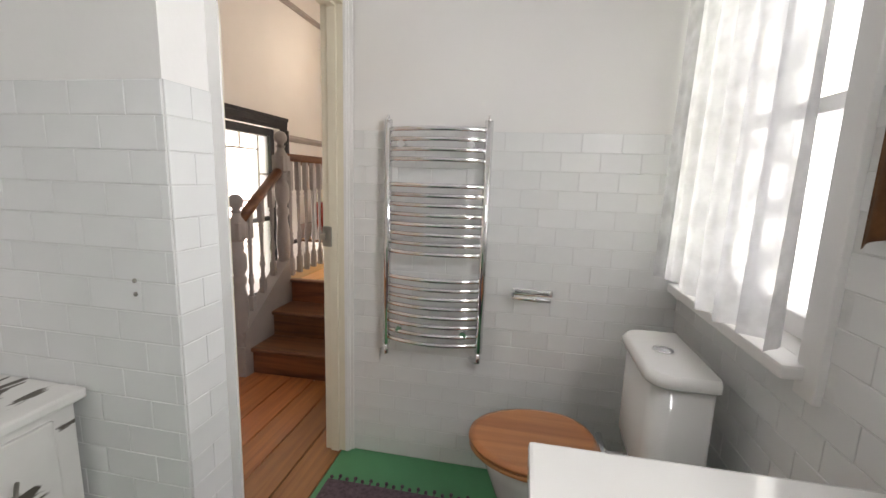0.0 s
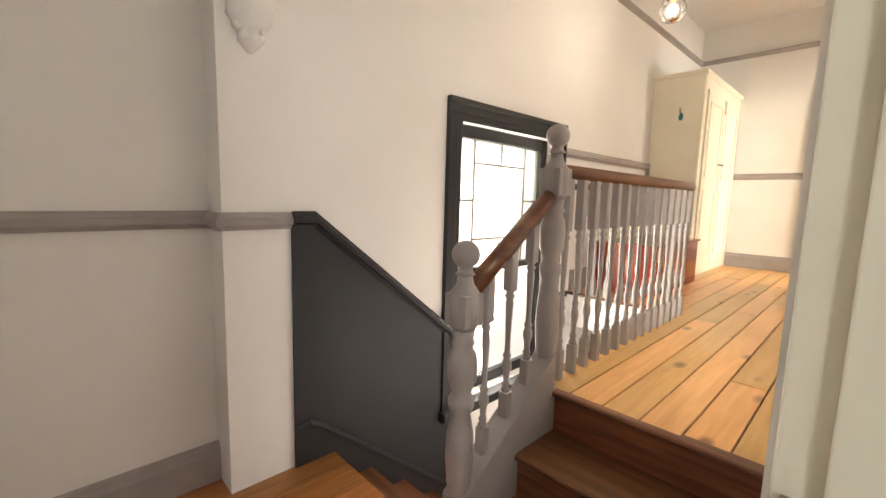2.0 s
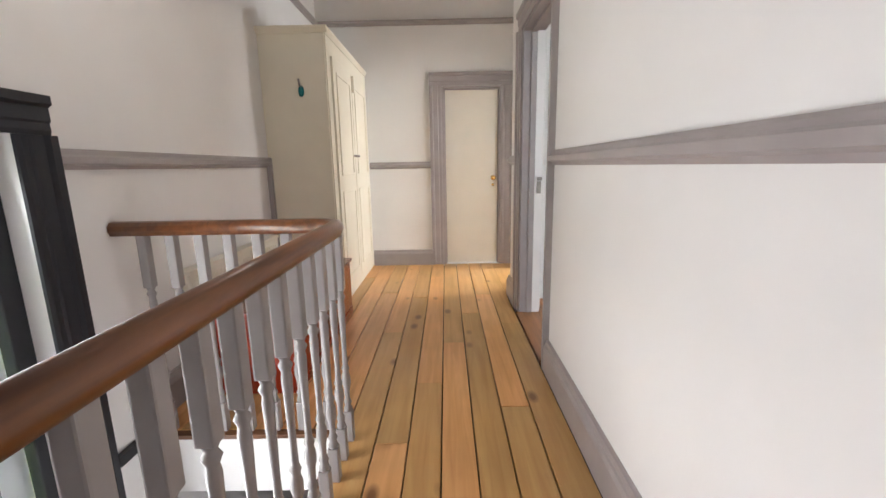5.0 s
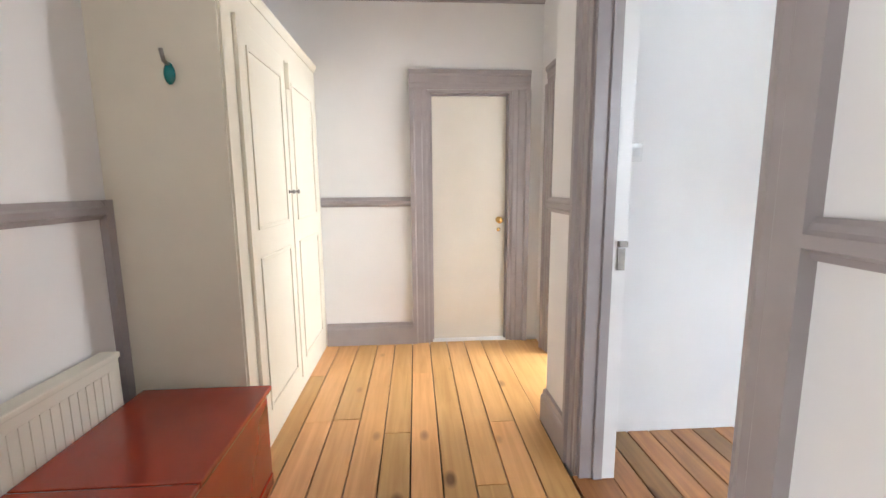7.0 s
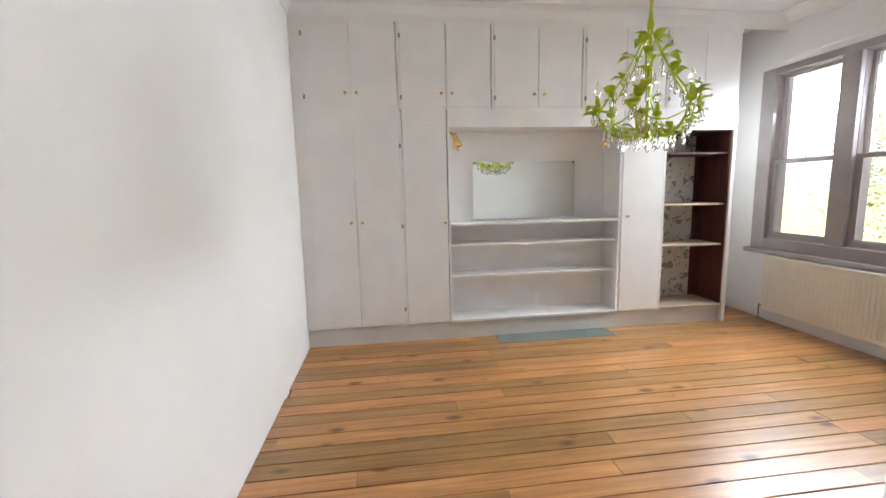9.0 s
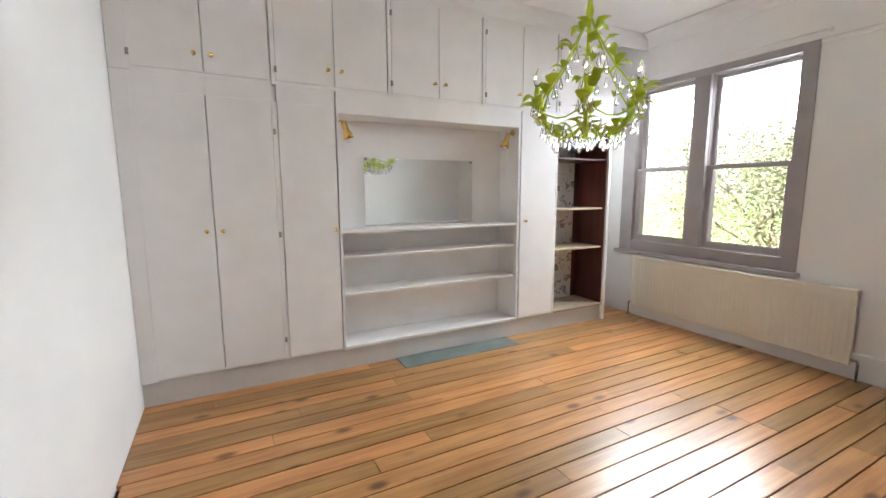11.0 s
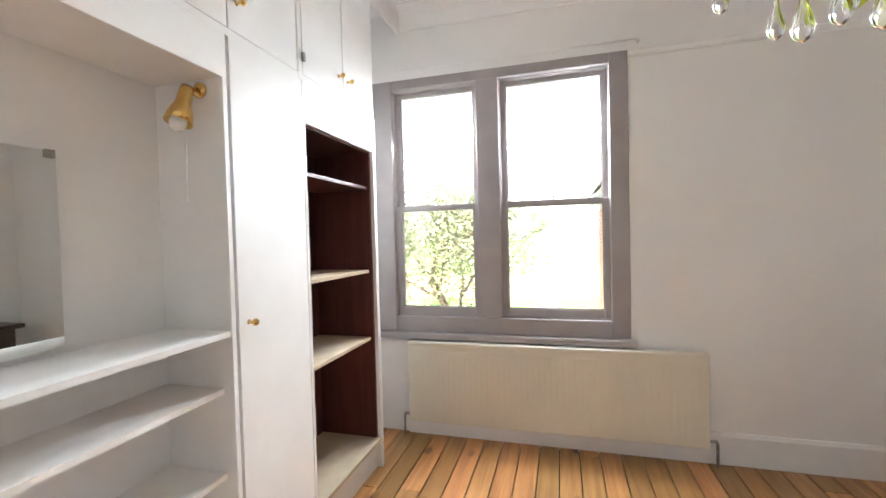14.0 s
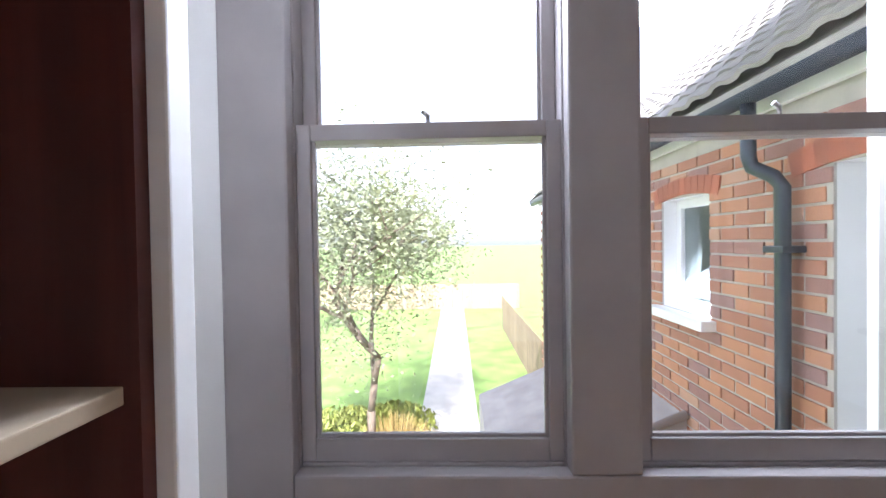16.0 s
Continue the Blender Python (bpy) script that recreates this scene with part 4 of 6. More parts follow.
# open bookcase with dark inside
u = thing("open_bookcase", (3.0, 2.9, U), "open fitted bookcase with dark stained inside and raw shelves", "bookcase", GRP)
BX = 3.16
part("face_frame", boxed(FX, 3.268, 0.70, FX + 0.019, 3.2835, 2.543), WHITE, u)
part("header", boxed(FX, 2.608, 2.37, FX + 0.019, 3.267, 2.543), WHITE, u)
part("end_panel", boxed(FX, 2.572, 0.54, 3.296, 2.608, 2.543, 0.003), WHITE, u)
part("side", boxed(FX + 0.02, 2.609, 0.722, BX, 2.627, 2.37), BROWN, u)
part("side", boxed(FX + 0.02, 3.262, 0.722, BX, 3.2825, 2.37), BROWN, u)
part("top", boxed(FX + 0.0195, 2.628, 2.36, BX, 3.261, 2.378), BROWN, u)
part("bottom", boxed(FX - 0.004, 2.609, 0.70, BX, 3.267, 0.721, 0.002), SHELF, u)
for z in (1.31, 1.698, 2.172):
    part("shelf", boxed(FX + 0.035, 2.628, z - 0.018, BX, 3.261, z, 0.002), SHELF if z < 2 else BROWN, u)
PAPER = mat("floral_wallpaper", (0.68, 0.65, 0.61), 0.8, vary=0.04, scale=7)
_n, _l = PAPER.node_tree.nodes, PAPER.node_tree.links
_b = _n["Principled BSDF"]
_src = _b.inputs["Base Color"].links[0].from_socket
for _sc, _lo, _hi, _col in ((11, 0.57, 0.61, (0.22, 0.21, 0.20, 1)), (17, 0.63, 0.66, (0.035, 0.04, 0.07, 1)), (9, 0.70, 0.73, (0.22, 0.11, 0.04, 1))):
    _z, _r, _m = _n.new("ShaderNodeTexNoise"), _n.new("ShaderNodeMapRange"), _n.new("ShaderNodeMix")
    _z.noise_dimensions, _m.data_type = "4D", "RGBA"
    _z.inputs["W"].default_value, _z.inputs["Scale"].default_value, _z.inputs["Detail"].default_value, _z.inputs["Distortion"].default_value = _sc, _sc, 3, 1.2
    _l.new(_n["Texture Coordinate"].outputs["Object"], _z.inputs["Vector"])
    _r.inputs[1].default_value, _r.inputs[2].default_value, _r.inputs[4].default_value = _lo, _hi, 0.85
    _l.new(_z.outputs[0], _r.inputs[0]), _l.new(_r.outputs[0], _m.inputs[0]), _l.new(_src, _m.inputs[6])
    _m.inputs[7].default_value = _col
    _src = _m.outputs[2]
_l.new(_src, _b.inputs["Base Color"])
part("back", boxed(BX, 2.609, 0.70, BX + 0.012, 3.2825, 2.378), PAPER, u, "pale wallpaper with dark sprigs")
part("back_stain", boxed(BX - 0.004, 2.628, 0.722, BX - 0.0005, 2.69, 2.36), BROWN, u)
plinth = thing("cabinet_plinth", (FX + 0.05, 4.5, U), "scuffed white plinth under the fitted cabinets", "plinth")
PLM = mat("scuffed_white_paint", (0.66, 0.64, 0.62), 0.6, vary=0.08, scale=4, dirt=0.45)
part("board", boxed(FX + 0.03, 2.609, U, FX + 0.05, 6.528, 0.6985), PLM, plinth)
struct("trim_cabinet_cornice", prism(bmesh.new(), [(0, 0), (0.02, 0.0), (0.03, 0.03), (0.07, 0.09), (0.07, 0.139), (0, 0.139)], (FX + 0.018, 2.13, 3.2505), (FX + 0.018, 6.53, 3.2505), out=(-0.6, 0, 0)), CEILM, "white coving above the cabinets", "coving")
struct("hearth_slab", boxed(2.60, 3.80, U - 0.02, FX + 0.029, 4.87, U + 0.006, 0.004), mat("slate_hearth", (0.16, 0.19, 0.18), 0.6, vary=0.15, scale=8, dirt=0.2), "grey slate hearth strip set into the floor", "hearth")

# ---- bedroom window ----
win = thing("window_bedroom", (2.16, 2.05, 1.25), "double sash window in a taupe painted frame", "window", kind="structure")
for q in ((1.39, 1.47, 1.25, 2.91), (2.122, 2.275, 1.25, 2.91), (2.852, 2.98, 1.25, 2.91), (1.47, 2.122, 2.875, 2.91), (2.275, 2.852, 2.875, 2.91), (1.47, 2.122, 1.25, 1.347), (2.275, 2.852, 1.25, 1.347)):
    part("frame_member", boxed(q[0], 1.95, q[2], q[1], 2.10, q[3], 0.004), TAUPE, win)
for q in ((1.362, 1.467, 1.235, 2.94), (2.855, 3.00, 1.235, 2.94), (1.4675, 2.8545, 2.878, 2.94), (2.125, 2.272, 1.3405, 2.8775), (1.4675, 2.8545, 1.235, 1.34)):
    part("facing_board", boxed(q[0], 2.1003, q[2], q[1], 2.142, q[3], 0.006), TAUPE, win)
part("sill", boxed(1.335, 2.10, 1.192, 3.04, 2.185, 1.2345, 0.012), TAUPE, win)
for x0, x1 in ((1.47, 2.122), (2.275, 2.852)):
    for z0, z1, yy in ((1.348, 2.09, 2.078), (2.055, 2.874, 2.032)):
        s = bmesh.new()
        t = 0.032
        lo, hi = (0.05, 0.036) if z0 < 2 else (0.036, 0.03)
        for q in ((x0, x0 + t, z0, z1), (x1 - t, x1, z0, z1), (x0 + t, x1 - t, z0, z0 + lo), (x0 + t, x1 - t, z1 - hi, z1)):
            box(s, q[0], yy - 0.02, q[2], q[1], yy + 0.02, q[3], 0.003)
        sash = part("sash", s, TAUPE, win)
        g = part("pane", boxed(x0 + t - 0.004, yy - 0.002, z0 + lo - 0.004, x1 - t + 0.004, yy + 0.002, z1 - hi + 0.004), CLEAR, sash)
        g.visible_shadow = False
        bead = bmesh.new()
        for q in ((x0 + t, x0 + t + 0.008, z0 + lo, z1 - hi), (x1 - t - 0.008, x1 - t, z0 + lo, z1 - hi), (x0 + t + 0.008, x1 - t - 0.008, z0 + lo, z0 + lo + 0.008)):
            box(bead, q[0], yy + 0.003, q[2], q[1], yy + 0.012, q[3], 0.002)
        part("glazing_bead", bead, TAUPE, sash)
    xm = (x0 + x1) / 2
    lk = tube(bmesh.new(), [(xm, 2.07, 2.089), (xm, 2.07, 2.112), (xm + 0.012, 2.07, 2.122)], 0.006)
    part("catch", lk, STEEL, win, "small dark metal sash catch")
rodt = thing("curtain_rail", (2.2, 2.16, 3.0), "thin white curtain rail above the window", "curtain rail")
part("rail", tube(bmesh.new(), [(1.30, 2.17, 2.985), (2.78, 2.17, 2.985)], 0.006), WHITE, rodt)
part("bracket", boxed(1.30, 2.131, 2.975, 1.315, 2.18, 2.995), WHITE, rodt)
radiator("radiator_bedroom", "y", 2.13, 1, 0.97, 2.76, 0.645, 1.172, "long cream panel radiator under the bedroom window")
moulding("baseboard_bedroom_south", [(0, 0), (0.02, 0), (0.02, 0.16), (0.012, 0.18), (0, 0.18)], (-0.55, 2.13, U), (2.785, 2.13, U), (0, 1, 0), WHITE, "white skirting board", "skirting")

moulding("trim_bedroom_picture_rail", [(0, 0), (0.010, 0), (0.016, 0.012), (0.016, 0.03), (0.006, 0.042), (0, 0.042)], (-0.55, 2.13, 2.90), (1.36, 2.13, 2.90), (0, 1, 0), WALLB, "white painted picture rail beside the window", "picture rail")
COVE = [(0, 0), (0.012, 0.0), (0.022, 0.035), (0.045, 0.072), (0.085, 0.10), (0.13, 0.112), (0.13, 0.1255), (0, 0.1255)]
moulding("trim_bedroom_cove_south", COVE, (-0.55, 2.13, BCEIL - 0.126), (2.78, 2.13, BCEIL - 0.126), (0, 1, 0), CEILM, "white plaster coving", "coving")
moulding("trim_bedroom_cove_north", COVE, (-0.55, 6.53, BCEIL - 0.126), (2.78, 6.53, BCEIL - 0.126), (0, -1, 0), CEILM, "white plaster coving", "coving")

sb = thing("sideboard", (-0.3, 3.1, U), "dark stained wooden sideboard against the bedroom wall", "sideboard")
DWOOD = wood("dark_stained_wood", (0.045, 0.020, 0.012), (0.022, 0.010, 0.007), 0.35, axis="Y", random=0.02, coat=0.2, knots=0.0)
part("body", boxed(-0.535, 2.42, U + 0.06, -0.11, 3.86, U + 0.66, 0.004), DWOOD, sb)
part("top", boxed(-0.545, 2.37, U + 0.661, -0.07, 3.91, U + 0.70, 0.008), DWOOD, sb)
for y in (2.46, 3.80):
    for x in (-0.52, -0.15):
        part("foot", boxed(x, y - 0.025, U, x + 0.05, y + 0.025, U + 0.0595, 0.004), DWOOD, sb)
for y0, y1 in ((2.46, 3.13), (3.15, 3.82)):
    d = part("door", boxed(-0.1095, y0, U + 0.10, -0.094, y1, U + 0.62, 0.004), DWOOD, sb)
    part("handle", tube(bmesh.new(), [(-0.094, (y0 + y1) / 2 - 0.05, U + 0.5), (-0.075, (y0 + y1) / 2, U + 0.5), (-0.094, (y0 + y1) / 2 + 0.05, U + 0.5)], 0.005), STEEL, d)

# ---- bathroom ----
tr = thing("towel_radiator", (-0.29, 1.74, 0.57), "curved chrome ladder towel radiator on the tiled wall", "towel radiator")
for x in (-0.485, -0.068):
    part("upright", tube(bmesh.new(), [(x, 1.735, 0.60), (x, 1.735, 1.57)], 0.017, 14), CHROME, tr)
    part("end_cap", lathe(bmesh.new(), [(0.017, 0), (0.012, 0.006), (0.005, 0.008), (0.005, 0.022), (0.001, 0.023)], pose(x, 1.735, 1.57), 12), CHROME, tr)
    part("valve", tube(bmesh.new(), [(x, 1.735, 0.60), (x, 1.735, 0.555), (x - 0.02, 1.75, 0.545), (x - 0.04, 1.795, 0.54)], 0.011, 10), CHROME, tr)
zs = [1.535, 1.495, 1.455, 1.415] + [1.31 - 0.0405 * i for i in range(8)] + [0.915 - 0.0405 * i for i in range(8)]
for z in zs:
    part("bar", tube(bmesh.new(), [(-0.485 + 0.417 * k / 10, 1.735 - 0.05 * (1 - (k / 5 - 1) ** 2), z) for k in range(11)], 0.0105, 10), CHROME, tr)
for x in (-0.42, -0.135):
    for z in (1.475, 0.68):
        part("bracket", lathe(bmesh.new(), [(0.016, 0), (0.017, 0.012), (0.007, 0.02), (0.007, 0.075)], pose(x, 1.70, z, -90), 12), CHROME, tr)

tp = thing("toilet_roll_holder", (0.14, 1.78, 0.87), "chrome toilet roll holder without a roll", "toilet roll holder")
part("plate", boxed(0.06, 1.785, 0.858, 0.23, 1.799, 0.886, 0.003), CHROME, tp)
part("arm", boxed(0.06, 1.72, 0.860, 0.072, 1.786, 0.884, 0.002), CHROME, tp)
part("bar", tube(bmesh.new(), [(0.066, 1.725, 0.862), (0.22, 1.725, 0.858)], 0.010, 12), CHROME, tp)


def loft(bm, rings):
    vs = [[bm.verts.new(p) for p in r] for r in rings]
    n = len(vs[0])
    for a, b in zip(vs, vs[1:]):
        for i in range(n):
            f = bm.faces.new((a[i], a[(i + 1) % n], b[(i + 1) % n], b[i]))
            f.smooth = True
    bm.faces.new(vs[0][::-1])
    bm.faces.new(vs[-1])
    return bm


def seat_ring(cx, cy, lx, ly, z, n=36, back=0.75):
    """An egg-shaped outline, blunt towards +x."""
    out = []
    for i in range(n):
        t = 2 * math.pi * i / n
        c, s = math.cos(t), math.sin(t)
        x = cx + (lx * c if c < 0 else lx * back * min(1, abs(c) ** 0.6) * (1 if c > 0 else -1))
        out.append((x, cy + ly * s * (1 if c < 0 else 1 - 0.08 * c), z))
    return out


TY, TC = 1.40, 1.34
wc = thing("toilet", (0.25, TY, 0), "white close-coupled toilet with an oak seat", "toilet")
part("pan", loft(bmesh.new(), [seat_ring(0.24, TY, a, b, z) for a, b, z in ((0.13, 0.10, 0.0), (0.15, 0.11, 0.12), (0.20, 0.13, 0.24), (0.235, 0.165, 0.34), (0.245, 0.18, 0.395), (0.235, 0.172, 0.405))]), CERAMIC, wc)
part("neck", boxed(0.36, TY - 0.14, 0.0, 0.62, TY + 0.08, 0.40, 0.03), CERAMIC, wc)
part("seat", loft(bmesh.new(), [seat_ring(0.20, TY, a, b, z) for a, b, z in ((0.245, 0.185, 0.407), (0.255, 0.193, 0.415), (0.25, 0.19, 0.427))]), OAKSEAT, wc, "honey oak seat ring")
part("seat_lid", loft(bmesh.new(), [seat_ring(0.20, TY, a, b, z) for a, b, z in ((0.25, 0.19, 0.43), (0.258, 0.197, 0.437), (0.255, 0.194, 0.447), (0.235, 0.175, 0.452))]), OAKSEAT, wc, "honey oak seat lid, closed")
part("hinge", tube(bmesh.new(), [(0.405, TY - 0.09, 0.44), (0.405, TY + 0.09, 0.44)], 0.012, 12), CHROME, wc)


def rounded(x0, x1, y0, y1, r, z, n=6):
    out = []
    for cx, cy, a in ((x1 - 0.01, y1 - 0.01, 0), (x0 + r, y1 - r, 90), (x0 + r, y0 + r, 180), (x1 - 0.01, y0 + 0.01, 270)):
        rr = r if 90 <= a <= 180 else 0.01
        for k in range(n):
            t = radians(a + 90 * k / (n - 1))
            out.append((cx + rr * math.cos(t), cy + rr * math.sin(t), z))
    return out


part("cistern", loft(bmesh.new(), [rounded(0.465 - d, 0.625, TC - 0.175 - d, TC + 0.175 + d, 0.05, z) for d, z in ((-0.02, 0.40), (0.0, 0.50), (0.0, 0.80))]), CERAMIC, wc)
part("cistern_lid", loft(bmesh.new(), [rounded(0.45 - d, 0.63, TC - 0.19 - d, TC + 0.19 + d, 0.06, z) for d, z in ((-0.004, 0.801), (0.003, 0.808), (0.003, 0.828), (-0.008, 0.84))]), CERAMIC, wc)
part("flush_button", lathe(bmesh.new(), [(0.03, 0), (0.03, 0.006), (0.022, 0.008), (0.002, 0.0085)], pose(0.535, TC, 0.8395), 20), CHROME, wc)

van = thing("vanity_unit", (0.40, 0.4, 0), "white vanity unit with a thick white top", "vanity unit")
part("body", boxed(0.165, -0.10, 0.0, 0.715, 0.72, 0.80, 0.004), WHITE, van)
part("top", boxed(0.125, -0.14, 0.801, 0.717, 0.765, 0.85, 0.008), CERAMIC, van)
part("basin", loft(bmesh.new(), [seat_ring(0.44, 0.25, a, b, z) for a, b, z in ((0.12, 0.14, 0.8505), (0.20, 0.22, 0.95), (0.21, 0.23, 0.962), (0.19, 0.21, 0.958), (0.10, 0.12, 0.87))]), CERAMIC, van)

DIST = mat("distressed_white_paint", (0.74, 0.73, 0.70), 0.55, vary=0.06, scale=5, bump=0.2, bump_scale=30)
_n, _l = DIST.node_tree.nodes, DIST.node_tree.links
_w = _n.new("ShaderNodeTexNoise")
_w.inputs["Scale"].default_value, _w.inputs["Detail"].default_value = 9, 6
_mp = _n.new("ShaderNodeMapping")
_mp.inputs["Scale"].default_value = (2.2, 0.5, 2.2)
_tc = _n.new("ShaderNodeTexCoord")
_l.new(_tc.outputs["Object"], _mp.inputs[0])
_l.new(_mp.outputs[0], _w.inputs["Vector"])
_r = _n.new("ShaderNodeValToRGB")
_r.color_ramp.elements[0].position, _r.color_ramp.elements[1].position = 0.63, 0.66
_l.new(_w.outputs[0], _r.inputs[0])
_m = _n.new("ShaderNodeMix")
_m.data_type = "RGBA"
_p = _n["Principled BSDF"]
_l.new(_p.inputs["Base Color"].links[0].from_socket, _m.inputs[6])
_m.inputs[7].default_value = (0.10, 0.085, 0.07, 1)
_l.new(_r.outputs[0], _m.inputs[0])
_l.new(_m.outputs[2], _p.inputs["Base Color"])
dr = thing("chest_of_drawers", (-1.24, 0.4, 0), "distressed white painted chest of drawers against the tiled wall", "chest of drawers")
part("body", boxed(-1.48, -0.20, 0.0, -1.01, 0.805, 0.755, 0.004), DIST, dr)
part("top", boxed(-1.495, -0.22, 0.756, -0.985, 0.822, 0.785, 0.007), DIST, dr)
for i in range(3):
    d = part("drawer", boxed(-1.012, -0.15, 0.06 + i * 0.23, -0.999, 0.75, 0.27 + i * 0.23, 0.004), DIST, dr)
    for y in (0.05, 0.62):
        part("pull", tube(bmesh.new(), [(-0.999, y - 0.04, 0.17 + i * 0.23), (-0.975, y - 0.02, 0.155 + i * 0.23), (-0.975, y + 0.02, 0.155 + i * 0.23), (-0.999, y + 0.04, 0.17 + i * 0.23)], 0.005), STEEL, d)

for z in (1.077, 1.044):
    sc = thing("wall_screw", (-0.812, 0.825, z), "small rusty screw head in the white tiles", "screw", "screws in the bathroom wall")
    part("head", lathe(bmesh.new(), [(0.006, 0), (0.0055, 0.003), (0.002, 0.0042)], pose(-0.812, 0.8255, z, 90), 10), STEEL, sc)

RUGM = mat("woven_rug", (0.13, 0.09, 0.11), 0.95, vary=0.35, scale=60, bump=0.6, bump_scale=120)
rug = thing("bath_mat", (-0.2, 0.9, 0.0), "dark purple woven rug with a knotted fringe", "rug")
part("weave", boxed(-0.69, 0.3, 0.0, 0.10, 1.56, 0.012, 0.004), RUGM, rug)
fringe = bmesh.new()
for i in range(22):
    x = -0.68 + i * 0.036
    bmesh.ops.create_icosphere(fringe, subdivisions=1, radius=0.009, matrix=pose(x, 1.575 + 0.012 * (i % 2), 0.008))
    box(fringe, x - 0.003, 1.56, 0.002, x + 0.003, 1.572 + 0.012 * (i % 2), 0.008)
part("fringe", fringe, RUGM, rug)

# bathroom window with curtain
win = thing("window_bathroom", (0.85, 1.37, 0.97), "white painted bathroom window behind a lace curtain", "window", kind="structure")
bm = bmesh.new()
for q in ((1.021, 1.07, 0.971, 2.139), (1.69, 1.739, 0.971, 2.139), (1.07, 1.69, 2.08, 2.139), (1.07, 1.69, 0.971, 1.03), (1.07, 1.69, 1.53, 1.57)):
    box(bm, 0.79, q[0], q[2], 0.835, q[1], q[3], 0.004)
part("window_frame", bm, WHITE, win)
g = part("pane", boxed(0.808, 1.07, 1.03, 0.812, 1.69, 2.08), CLEAR, win)
g.visible_shadow = False
part("window_sill", boxed(0.655, 0.985, 0.935, 0.789, 1.741, 0.9695, 0.008), WHITE, win)
part("outer_sill", boxed(0.82, 1.24, 0.90, 1.08, 1.76, 0.965, 0.01), WHITE, win)
for y0, y1 in ((0.945, 1.015), (1.742, 1.79)):
    part("architrave", boxed(0.700, y0, 0.90, 0.7195, y1, 2.22, 0.004), WHITE, win)
win = thing("window_bathroom", (0.85, 0.2, 1.35), "white painted bathroom window", "window", kind="structure")
bm = bmesh.new()
for q in ((-0.08, -0.02, 1.35, 2.10), (0.44, 0.50, 1.35, 2.10), (-0.02, 0.44, 2.04, 2.10), (-0.02, 0.44, 1.35, 1.41)):
    box(bm, 0.84, q[0], q[2], 0.90, q[1], q[3], 0.004)
part("window_frame", bm, WHITE, win)
g = part("pane", boxed(0.868, -0.02, 1.41, 0.872, 0.44, 2.04), GREEN_GLASS, win)
g.visible_shadow = False
part("outer_sill", boxed(0.90, -0.14, 1.285, 1.10, 0.56, 1.348, 0.01), WHITE, win)
part("window_sill", boxed(0.70, -0.12, 1.318, 0.84, 0.54, 1.348, 0.006), WHITE, win)
LACE = bpy.data.materials.new("lace_curtain")
LACE.use_nodes = True
_n, _l = LACE.node_tree.nodes, LACE.node_tree.links
_out = _n["Material Output"]
_n.remove(_n["Principled BSDF"])
_d, _t, _tr, _mx, _mx2 = _n.new("ShaderNodeBsdfDiffuse"), _n.new("ShaderNodeBsdfTranslucent"), _n.new("ShaderNodeBsdfTransparent"), _n.new("ShaderNodeMixShader"), _n.new("ShaderNodeMixShader")
_d.inputs[0].default_value = _t.inputs[0].default_value = (0.74, 0.74, 0.75, 1)
_mx.inputs[0].default_value = 0.6
_v = _n.new("ShaderNodeTexNoise")
_v.inputs["Scale"].default_value, _v.inputs["Detail"].default_value = 14, 3
_tc = _n.new("ShaderNodeTexCoord")
_l.new(_tc.outputs["Object"], _v.inputs["Vector"])
_rm = _n.new("ShaderNodeMapRange")
_rm.inputs[1].default_value, _rm.inputs[2].default_value, _rm.inputs[3].default_value, _rm.inputs[4].default_value = 0.4, 0.6, 0.05, 0.22
_l.new(_v.outputs[0], _rm.inputs[0])
_l.new(_d.outputs[0], _mx.inputs[1]), _l.new(_t.outputs[0], _mx.inputs[2])
_l.new(_rm.outputs[0], _mx2.inputs[0]), _l.new(_mx.outputs[0], _mx2.inputs[1]), _l.new(_tr.outputs[0], _mx2.inputs[2])
_l.new(_mx2.outputs[0], _out.inputs[0])
cur = thing("lace_curtain", (0.66, 1.4, 2.2), "white lace net curtain hanging over the bathroom window", "curtain")


def drape(y0, y1, z0, z1, x, folds, seed, depth=0.022):
    rnd = random.Random(seed)
    bm = bmesh.new()
    nu, nv = 60, 14
    ph = [rnd.uniform(0, 6) for _ in range(3)]
    grid = []
    for j in range(nv + 1):
        v = j / nv
        row = []
        for i in range(nu + 1):
            s = i / nu
            y = y0 + (y1 - y0) * s + 0.02 * (v - 0.5) * math.sin(5 * s + ph[0])
            d = depth * (0.5 + 0.6 * (1 - v)) * (math.sin(folds * 2 * math.pi * s + ph[1] + 0.5 * v) + 0.4 * math.sin(folds * 4.3 * s * math.pi + ph[2]))
            z = z0 + (z1 - z0) * v + (1 - v) * 0.012 * math.sin(9 * s + ph[0])
            row.append(bm.verts.new((x + d, y, z)))
        grid.append(row)
    for a, b in zip(grid, grid[1:]):
        for i in range(nu):
            f = bm.faces.new((a[i], a[i + 1], b[i + 1], b[i]))
            f.smooth = True
    return bm


part("panel", drape(0.99, 1.79, 0.985, 2.22, 0.645, 6, 1), LACE, cur)
part("pole", tube(bmesh.new(), [(0.655, 0.95, 2.23), (0.655, 1.79, 2.23)], 0.012, 12), WHITE, cur)

